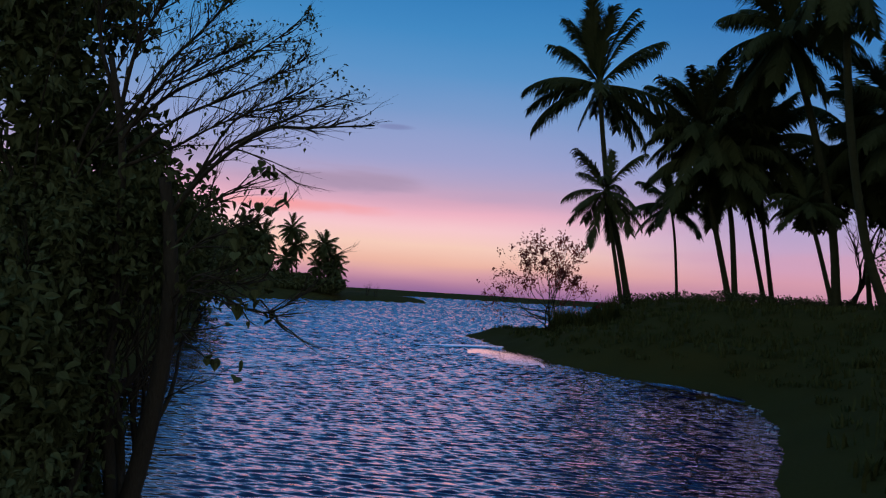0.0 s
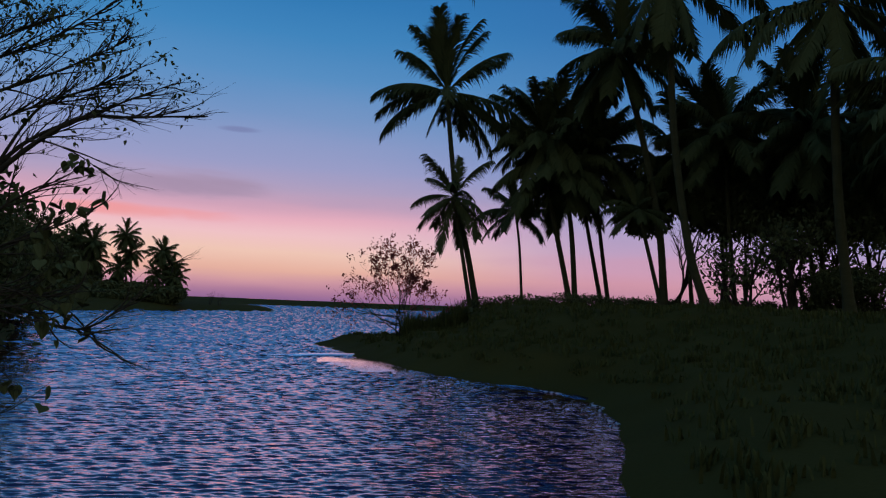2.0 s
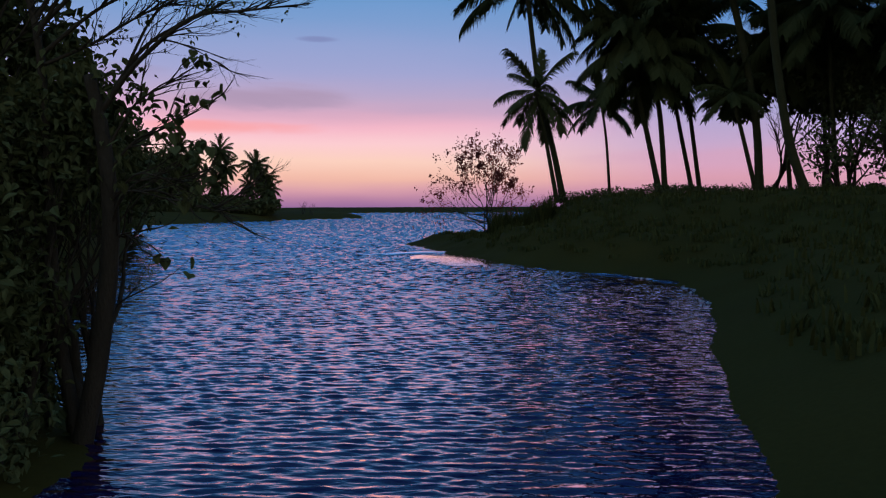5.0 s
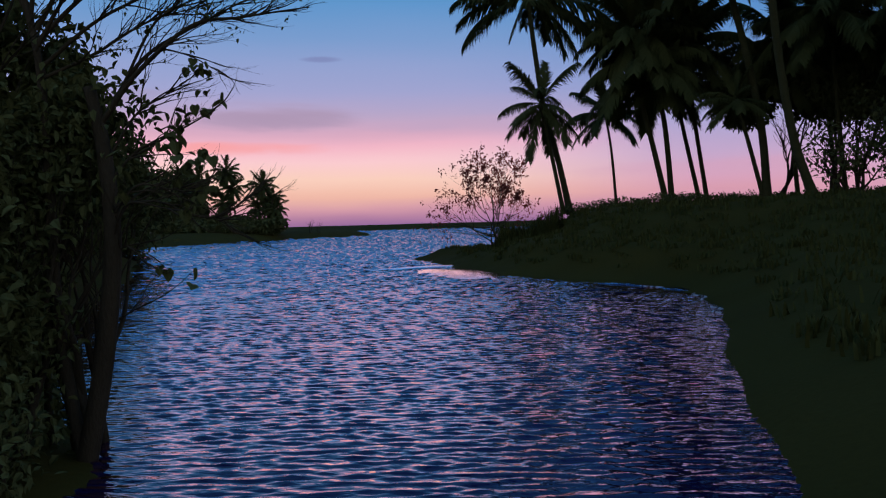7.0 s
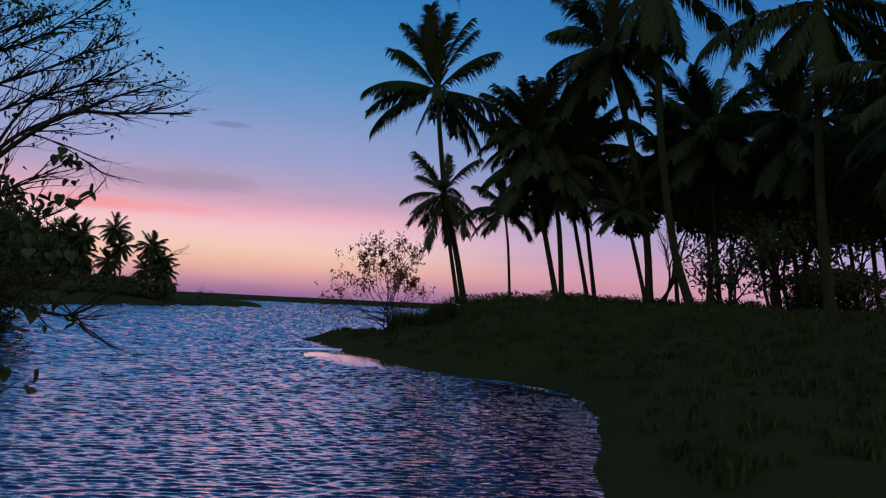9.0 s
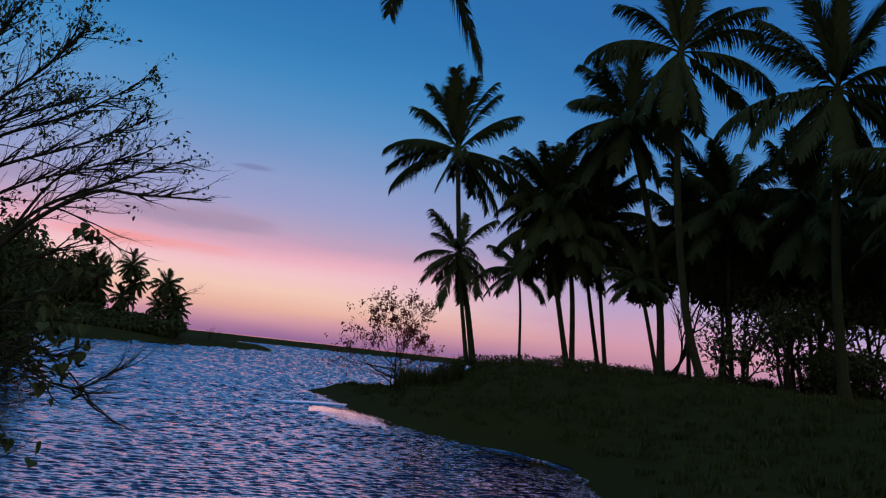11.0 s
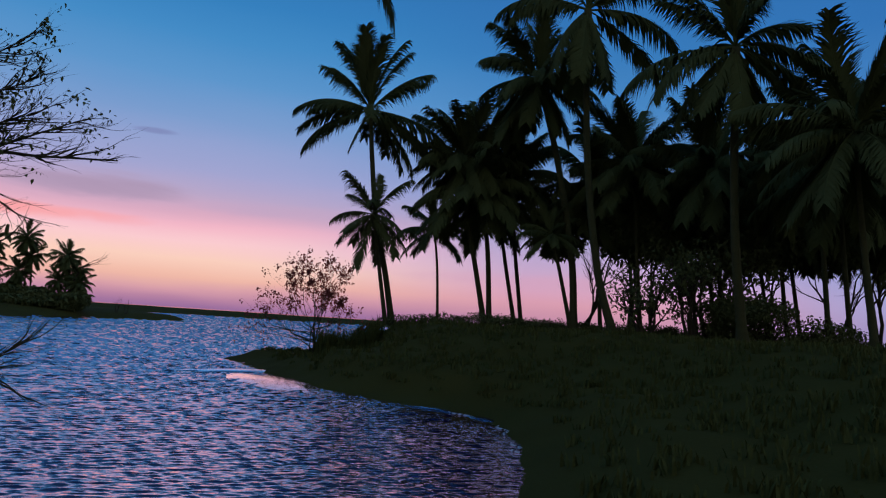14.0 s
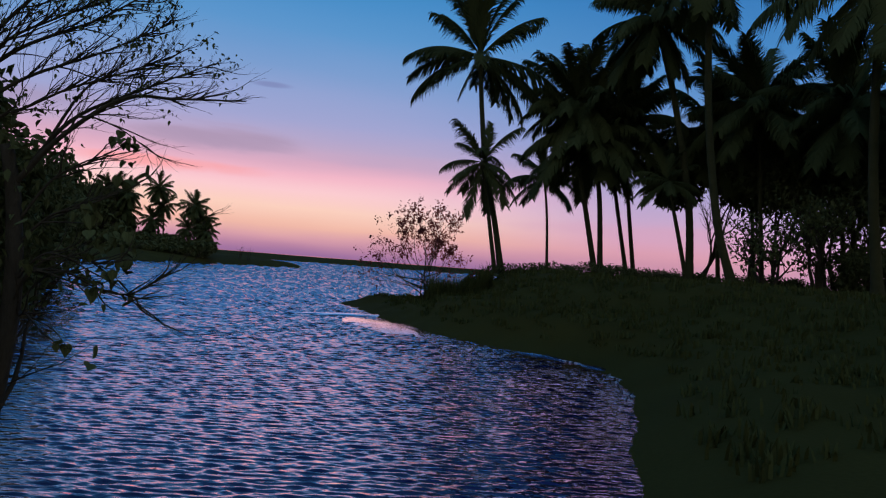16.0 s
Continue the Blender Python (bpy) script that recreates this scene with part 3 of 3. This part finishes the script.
def shrub(name, x, y, height, width, seed, label, leaves, leaf, category="shrub", group="", mat=None, deep=None):
    """A dense bush: leaves through an uneven dome, over a few stems."""
    rng = random.Random(seed)
    root = tagged(new(name), label, category, group)
    root.location = (x, y, ground_z(x, y))
    limbs, tips = [], []
    for s in range(5):
        a = s * 1.3 + rng.uniform(-0.3, 0.3)
        grow(Vector((0, 0, -0.1)), Vector((math.cos(a) * width / height * 0.5, math.sin(a) * 0.5, 1)), height * 0.45, 0.04 * height, 2, rng, limbs, tips, 0.5, 0.1)
    part_mesh("stem", mesh_of("stem", *join(limbs), M_BARK, True), root)
    lobes = [(Vector((rng.uniform(-0.36, 0.36) * width, rng.uniform(-0.36, 0.36) * (deep or width), rng.uniform(0.25, 0.72) * height)), rng.uniform(0.18, 0.3)) for _ in range(12)]
    places = []
    for k in range(leaves):
        c, r = rng.choice(lobes)
        v = Vector((rng.gauss(0, 1), rng.gauss(0, 1), rng.gauss(0, 1))).normalized() * rng.uniform(0.55, 1.05)
        places.append(c + Vector((v.x * r * width, v.y * r * (deep or width), v.z * r * height)))
    part_mesh("foliage", mesh_of("foliage", *leaf_cloud(places, leaf, rng), mat or M_LEAF), root)
    return root


def canopy_tree(x, y, height, width, seed):
    """A tall tree with bare stems and a closed crown above."""
    rng = random.Random(seed)
    root = tagged(new("canopy_tree"), "tall dark leafy tree closing the palm grove", "tree", "leafy trees in the grove")
    root.location = (x, y, ground_z(x, y))
    tips = []
    for s in range(2):
        limbs = []
        grow(Vector((rng.uniform(-0.3, 0.3), 0, -0.1)), Vector((rng.uniform(-0.25, 0.25), rng.uniform(-0.2, 0.2), 1)), height * 0.5, 0.14, 3, rng, limbs, tips, 0.5, 0.1)
        part_mesh("trunk", mesh_of("trunk", *join(limbs), M_BARK, True), root)
    lobes = [(Vector((rng.uniform(-0.42, 0.42) * width, rng.uniform(-0.3, 0.3) * width, rng.uniform(0.54, 0.88) * height)), rng.uniform(0.13, 0.21)) for _ in range(20)]
    places = []
    for k in range(9000):
        c, r = rng.choice(lobes)
        v = Vector((rng.gauss(0, 1), rng.gauss(0, 1), rng.gauss(0, 1))).normalized() * rng.uniform(0.4, 1.05)
        places.append(c + v * r * width)
    part_mesh("crown", mesh_of("crown", *leaf_cloud(places, 0.36, rng), M_LEAF), root)
    return root


# small tree with reddish sparse leaves on the point
def shore_tree(x, y):
    rng = random.Random(309)
    root = tagged(new("shore_tree"), "small sparse tree with reddish leaves on the sandy point", "tree")
    root.location = (x, y, ground_z(x, y))
    tips = []
    ways = [((-0.30, 0.1, 1), 2.6), ((-0.04, -0.2, 1), 2.8), ((0.16, 0.1, 1), 2.6), ((-0.14, 0.25, 1), 2.85), ((-0.55, -0.1, 1), 2.4), ((-0.2, -0.15, 1), 2.75), ((0.04, 0.2, 1), 2.7)]
    for n, (way, length) in enumerate(ways):
        limbs = []
        grow(Vector((0.06 * n - 0.12, 0, -0.1)), Vector(way), length * 0.93, 0.04, 4, rng, limbs, tips, 0.44, 0.05, (1, 3))
        part_mesh("trunk" if n == 0 else "side_stem", mesh_of("stem", *join(limbs), M_BARK, True), root)
    for z, way, length in ((0.7, (-1, 0.1, 0.26), 2.3), (0.9, (-1, -0.2, 0.34), 2.1), (0.6, (-1, 0.2, 0.18), 2.2), (0.6, (-1, -0.3, 0.4), 1.7), (1.1, (-1, 0.0, 0.10), 2.2), (1.3, (-1, 0.25, 0.22), 2.0), (1.3, (0.9, 0, 0.5), 1.3)):
        limbs = []
        grow(Vector((0, 0, z)), Vector(way), length, 0.034, 3, rng, limbs, tips, 0.34, 0.02, (1, 3))
        part_mesh("low_limb", mesh_of("limb", *join(limbs), M_BARK, True), root)
    places = []
    for p in tips:
        if rng.random() < (0.42 if p.z > 2.2 and -1.6 < p.x < 2.0 else 0.2):
            places += [p + Vector((rng.gauss(0, 0.07), rng.gauss(0, 0.07), rng.gauss(0, 0.07))) for _ in range(rng.randint(2, 5))]
    part_mesh("foliage", mesh_of("foliage", *leaf_cloud(places, 0.155, rng), M_DRYLEAF), root)


shore_tree(-0.95, 40.6)
# broadleaf trees and bushes among the palms
broad_tree("broadleaf_tree", (19.4, 38, ground_z(19.4, 38)), 6.2, 6.5, 302, "dark spreading broadleaf tree among coconut palms", 1500, 0.26, 4, 3, group="broadleaf trees", jitter=0.3)
broad_tree("broadleaf_tree", (17.2, 39, ground_z(17.2, 39)), 4.6, 5.0, 303, "dark spreading broadleaf tree among coconut palms", 700, 0.26, 3, 3, group="broadleaf trees", jitter=0.3)
broad_tree("broadleaf_tree", (22.5, 42, ground_z(22.5, 42)), 9.5, 8.0, 304, "dark spreading broadleaf tree among coconut palms", 2600, 0.36, 4, 3, group="broadleaf trees", jitter=0.8)
for k, (x, y, h, w) in enumerate(((17.5, 51, 11.0, 7.5), (22, 53, 12.5, 9), (27, 52, 12.5, 9), (32, 51, 12.5, 9), (37, 50, 12, 9), (42, 48, 12, 9), (47, 45, 12, 9), (26, 45, 11, 8), (33, 41, 11, 8), (20.5, 46, 10.5, 7))):
    canopy_tree(x, y, h, w, 600 + k)
shrub("bush", 23.6, 37.5, 2.9, 7.4, 305, "dense dark rounded bush on the bank", 10000, 0.2)

shrub("bush", 1.5, 41, 1.8, 0.9, 306, "small dark rounded bush among tall grass on the point", 900, 0.12)
for x, y, h, seed in ((-39.8, 138, 3.4, 311), (-38.2, 138.5, 3.2, 312)):
    broad_tree("sapling", (x, y, ground_z(x, y)), h, 0.8, seed, "tiny bare sapling on the low spit", 12, 0.1, 2, 2, M_DRYLEAF, "sapling", "saplings on the spit", jitter=0.1, trunk_r=0.09)


def bare_tree(x, y):
    """A thin dead tree whose limbs reach out beside the island's palms."""
    rng = random.Random(316)
    root = tagged(new("bare_tree"), "thin bare tree leaning out beside island palms", "tree")
    root.location = (x, y, ground_z(x, y))
    line = [Vector(p) for p in ((0, 0, -0.2), (0.6, 0, 3.0), (1.5, 0, 6.0), (2.6, 0, 7.6))]
    line = curve_points(line, 5)
    part_mesh("trunk", mesh_of("trunk", *tube(line, [0.14 - 0.06 * k / len(line) for k in range(len(line))], 6), M_BARK, True), root)
    for way, length in (((1, 0, 0.35), 2.6), ((1, 0.1, 0.8), 2.2), ((1, -0.1, 0.1), 2.0)):
        limbs, tips = [], []
        grow(line[-1], Vector(way), length, 0.07, 2, rng, limbs, tips, 0.3, 0.08, (1, 2))
        part_mesh("limb", mesh_of("limb", *join(limbs), M_BARK, True), root)


bare_tree(-45.6, 129.5)
# trees of the far side bank
for k, (x, y, h, w) in enumerate(((-13.5, 15, 4.6, 5), (-15.0, 21.5, 5.2, 5.5), (-18.4, 28.5, 6.4, 6.5), (-22.4, 36, 7.4, 7), (-26.8, 43.5, 7.6, 7))):
    shrub("shore_bush", x, y, h, w, 360 + k, "dense dark leafy tree on the near shore", 3600, 0.3, "tree", "trees along the shore")
for k, (x, y, h, w) in enumerate(((-33, 58, 6.6, 6.0), (-38, 62, 8.0, 7.0), (-31, 52, 8.2, 7.0), (-44, 66, 9, 8), (-27.2, 47, 6.4, 5.5), (-50, 80, 9, 9))):
    shrub("bank_tree", x, y, h, w, 320 + k, "dense dark leafy tree on the far bank", 5200, 0.42, "tree", "trees on the far bank")
for k, (x, y, h, w) in enumerate(((-62.5, 131, 12.5, 8), (-67, 132, 15, 10), (-72.5, 131, 15, 10), (-58, 129, 4.2, 9), (-51, 129, 3.4, 9), (-45, 129, 3.2, 7), (-80, 134, 16.5, 12), (-68, 120, 9, 12), (-76, 112, 12, 14), (-62, 126.5, 2.6, 11), (-54, 126.5, 2.4, 11), (-47, 126.8, 2.2, 9))):
    shrub("island_bush", x, y, h, w, 340 + k, "dense dark bush on the low island", 3800, 0.75, "shrub", "bushes on the far island")


# ---- near tree that leans over the water ----
def near_tree():
    rng = random.Random(77)
    foot = Vector((-3.45, 5.9, ground_z(-3.45, 5.9)))
    root = tagged(new("leaning_tree"), "thin-trunked tree with bare twigs and heart-shaped leaves leaning over the water", "tree")
    root.location = foot
    ctrl = [(-3.45, 5.9, foot.z - 0.1), (-3.2, 5.85, 0.9), (-3.05, 5.8, 1.9), (-3.1, 5.8, 2.7), (-3.2, 5.8, 3.2)]
    path = [p - foot for p in curve_points(ctrl, 6)]
    part_mesh("trunk", mesh_of("trunk", *tube(path, [0.092 - 0.042 * k / (len(path) - 1) for k in range(len(path))], 10), M_BARK, True), root)
    # main limbs, each with its sprays of twigs
    limbs = [([(-3.1, 5.8, 2.9), (-2.75, 5.75, 3.28), (-2.2, 5.6, 3.60), (-1.7, 5.4, 3.59), (-1.1, 5.15, 3.56)], 0.026, 14),
             ([(-3.1, 5.8, 2.9), (-2.75, 5.9, 3.45), (-2.25, 6.1, 3.8), (-1.75, 6.28, 4.1)], 0.022, 16),
             ([(-3.6, 5.8, 3.4), (-3.1, 5.8, 3.75), (-2.5, 5.8, 4.0), (-1.95, 5.8, 4.28)], 0.020, 18),
             ([(-3.65, 5.8, 3.6), (-3.2, 5.85, 4.0), (-2.6, 5.9, 4.3), (-2.15, 5.95, 4.62)], 0.022, 20),
             ([(-3.65, 5.8, 3.7), (-3.3, 5.8, 4.2), (-2.9, 5.8, 4.6), (-2.6, 5.8, 5.0)], 0.022, 20),
             ([(-3.7, 5.8, 3.8), (-3.5, 5.7, 4.4), (-3.2, 5.7, 4.9), (-2.95, 5.7, 5.4)], 0.022, 20),
             ([(-3.6, 5.8, 3.3), (-3.2, 5.9, 3.5), (-2.7, 5.9, 3.75), (-2.2, 5.9, 3.85)], 0.018, 16),
             ([(-3.6, 5.7, 3.5), (-3.2, 5.6, 3.95), (-2.75, 5.5, 4.15), (-2.35, 5.45, 4.3)], 0.018, 18),
             ([(-2.62, 5.75, 3.46), (-2.45, 5.7, 3.45), (-2.2, 5.65, 3.36), (-1.94, 5.6, 3.2)], 0.011, 3),
             ([(-2.9, 5.8, 3.2), (-2.6, 5.8, 3.7), (-2.2, 5.7, 3.85), (-1.9, 5.65, 3.95)], 0.014, 12),
             ([(-3.75, 5.8, 3.9), (-3.9, 5.7, 4.5), (-3.8, 5.7, 5.0), (-3.6, 5.8, 5.6)], 0.022, 18),
             ([(-3.05, 5.8, 2.6), (-2.8, 5.8, 2.95), (-2.5, 5.75, 3.1), (-2.2, 5.7, 3.25)], 0.013, 12),
             ([(-3.05, 5.8, 2.4), (-2.8, 5.8, 2.65), (-2.5, 5.75, 2.75), (-2.05, 5.7, 2.95)], 0.013, 12),
             ([(-3.05, 5.8, 1.9), (-2.8, 5.6, 2.2), (-2.4, 5.5, 2.15), (-1.8, 5.5, 2.0)], 0.013, 12),
             ([(-3.05, 5.8, 2.0), (-2.85, 5.9, 2.3), (-2.45, 5.9, 2.3), (-2.1, 5.9, 2.05)], 0.011, 10),
             ([(-3.05, 5.8, 2.2), (-2.6, 5.7, 2.22), (-2.3, 5.7, 2.1), (-2.05, 5.7, 2.08), (-1.82, 5.7, 2.24)], 0.012, 16),
             ([(-3.05, 5.8, 2.1), (-2.7, 5.6, 2.35), (-2.35, 5.55, 2.3), (-2.0, 5.5, 2.36)], 0.011, 14),
             ([(-2.3, 5.7, 2.1), (-2.15, 5.7, 2.08), (-1.98, 5.7, 2.0), (-1.86, 5.7, 1.93)], 0.007, 5),
             ([(-3.1, 5.85, 1.7), (-2.95, 5.8, 1.85), (-2.8, 5.7, 1.8), (-2.66, 5.7, 1.66)], 0.010, 10)]
    line = [p - foot for p in curve_points([(-3.45, 5.9, foot.z - 0.1), (-3.6, 5.85, 1.2), (-3.6, 5.8, 2.5), (-3.65, 5.8, 3.5), (-3.8, 5.75, 4.3)], 6)]
    part_mesh("second_stem", mesh_of("stem", *tube(line, [0.055 - 0.03 * k / (len(line) - 1) for k in range(len(line))], 9), M_BARK, True), root)
    tips, low = [], []
    for n, (c, r, sprays) in enumerate(limbs):
        line = [p - foot for p in curve_points(c, 7)]
        limb = part_mesh("limb", mesh_of("limb", *tube(line, [r * (1 - 0.82 * k / (len(line) - 1)) for k in range(len(line))], 7), M_BARK, True), root)
        twigs, mine = [], []
        for s in range(int(sprays * (1.35 if n < 11 else 0.6))):
            k = rng.randrange(int(len(line) * 0.25), len(line) - 1)
            d = (line[k + 1] - line[k]).normalized()
            w = d + Vector((rng.gauss(0.15, 0.2), rng.gauss(0, 0.35), rng.gauss(0.04 if n < 11 else 0, 0.27)))
            f = k / len(line)
            grow(line[k], w, rng.uniform(0.28, 0.58) * (1.2 - 0.8 * f), max(0.0075 if n < 11 else 0.0085, r * 0.42 * (1 - 0.6 * f)), 2, rng, twigs, mine, 0.30, 0.10, (1, 2))
        v, f = join(twigs)
        part_mesh("twig_spray", mesh_of("twig_spray", v, f, M_BARK, True), limb)
        if n != 8:
            (tips if n < 11 else low).extend(mine)
    # small leaves in tufts at the twig ends, larger ones low down
    places = []
    for p in tips:
        dense = 0.12 + 0.75 * max(0.0, min(1.0, (-1.2 - (p.x + foot.x)) / 2.2)) * (0.5 + 0.5 * max(0, (p.z + foot.z - 3.6) / 1.2))
        for _ in range(6 if rng.random() < 0.16 * dense else 0):
            places.append(p + Vector((rng.gauss(0, 0.035), rng.gauss(0, 0.035), rng.gauss(0, 0.03))))
    part_mesh("foliage", mesh_of("foliage", *leaf_cloud(places, 0.042, rng), M_LEAF), root)
    hearts = [mesh_of("leaf", *leaf_shape(0.10, rng, True), M_LEAF) for _ in range(4)]
    low = [p for p in low if p.x + foot.x < -2.05]
    rng.shuffle(low)
    for p in low[:90]:
        ob = part_mesh("leaf", hearts[rng.randrange(4)], root)
        ob.location = p
        ob.rotation_euler = (rng.uniform(-0.6, 0.6), rng.uniform(0.3, 1.5), rng.uniform(0, 6.3))
        k = rng.uniform(0.6, 1.2)
        ob.scale = (k, k, k)
    return root


near_tree()


def thicket(x, y, z0, z1, wx, wy, count, leaf, seed, label):
    """Dense leafy growth of the near bank, leaning on its own stems."""
    rng = random.Random(seed)
    root = tagged(new("bank_thicket"), label, "shrub", "leafy growth of the near bank")
    root.location = (x, y, ground_z(x, y))
    zg = root.location.z
    limbs, tips = [], []
    for s in range(6):
        grow(Vector((rng.uniform(-0.3, 0.3) * wx, rng.uniform(-0.3, 0.3) * wy, -0.1)), Vector((rng.uniform(-0.2, 0.2), rng.uniform(-0.2, 0.2), 1)), (z1 - zg) * 0.5, 0.05, 3, rng, limbs, tips, 0.4, 0.15, (1, 3))
    part_mesh("stem", mesh_of("stem", *join(limbs), M_BARK, True), root)
    lobes = [Vector((rng.uniform(-0.5, 0.5) * wx, rng.uniform(-0.5, 0.5) * wy, rng.uniform(z0, z1) - zg)) for _ in range(30)]
    places = [rng.choice(lobes) + Vector((rng.gauss(0, 0.13) * wx, rng.gauss(0, 0.13) * wy, rng.gauss(0, 0.22))) for _ in range(count)]
    part_mesh("foliage", mesh_of("foliage", *leaf_cloud(places, leaf, rng), M_LEAF), root)
    return root


thicket(-5.1, 6.4, 0.4, 6.0, 1.5, 1.5, 14000, 0.13, 401, "tall dense dark leafy thicket on the near bank")
thicket(-3.75, 6.3, 2.2, 3.2, 1.3, 1.0, 4200, 0.10, 402, "dense dark leafy growth behind a leaning trunk")

thicket(-4.5, 5.3, 0.3, 2.4, 1.6, 1.3, 12000, 0.12, 403, "dense dark undergrowth at the water's edge")
thicket(-4.0, 5.6, 0.4, 2.9, 0.8, 0.8, 5000, 0.09, 405, "dense dark leafy growth behind a leaning trunk")
thicket(-3.6, 4.9, 0.2, 0.7, 0.8, 0.8, 1500, 0.09, 404, "low dark undergrowth at the water's edge")

# ---- low growth along the bank ----
def tufts(name, spots, tall, label, seed, blades=26, width=0.02):
    rng = random.Random(seed)
    verts, faces = [], []
    heights = ground_height([p[0] for p in spots], [p[1] for p in spots])
    for (x, y), z in zip(spots, heights - 0.03):
        h = tall * rng.uniform(0.5, 1.15)
        for _ in range(blades):
            a, out = rng.uniform(0, 6.3), rng.uniform(0.05, 0.5) * h
            b = Vector((x + rng.gauss(0, 0.12), y + rng.gauss(0, 0.12), z))
            t = b + Vector((math.cos(a) * out, math.sin(a) * out, h * rng.uniform(0.6, 1.1)))
            m = b.lerp(t, 0.55) + Vector((0, 0, 0.12 * h))
            w = Vector((-math.sin(a), math.cos(a), 0)) * width
            o = len(verts)
            verts += [b - w, b + w, m + w * 0.8, m - w * 0.8, t]
            faces += [(o, o + 1, o + 2, o + 3), (o + 3, o + 2, o + 4)]
    return tagged(new(name, mesh_of(name, verts, faces, M_GRASS)), label, "grass", kind="stuff")


rg = random.Random(9)


def cover_spots():
    x, y = np.random.RandomState(4).uniform((-4, 8), (36, 43), (9000, 2)).T
    keep = ground_height(x, y) > 0.35
    return list(zip(x[keep], y[keep]))[:4200]


def reed_spots():
    spots = []
    for _ in range(34):
        x, y = rg.uniform(-0.7, 2.4), rg.uniform(38, 42)
        spots += [(x + rg.gauss(0, 0.16), y + rg.gauss(0, 0.2)) for _ in range(7)]
    return spots


tufts("shore_grass", reed_spots(), 1.35, "dark clumps of tall upright grass on the sandy point", 1, 18, 0.018)
tufts("bank_cover", cover_spots(), 0.28, "dark creeping grass over the sandy bank", 3, 12, 0.025)
tufts("bank_grass", [(rg.uniform(4, 40), rg.uniform(38, 49)) for _ in range(700)], 0.22, "low dark grass along the top of the bank", 2, 18)
for k in range(46):
    x = 4.0 + k * 0.72 + rg.uniform(-0.3, 0.3)
    shrub("low_shrub", x, 43.5 + rg.uniform(-1.5, 1.5) - max(0, x - 22) * 0.25, rg.uniform(0.7, 1.05), rg.uniform(1.8, 2.8), 500 + k, "low dark leafy shrub on the bank's crest", 420, 0.15, group="low shrubs on the crest")
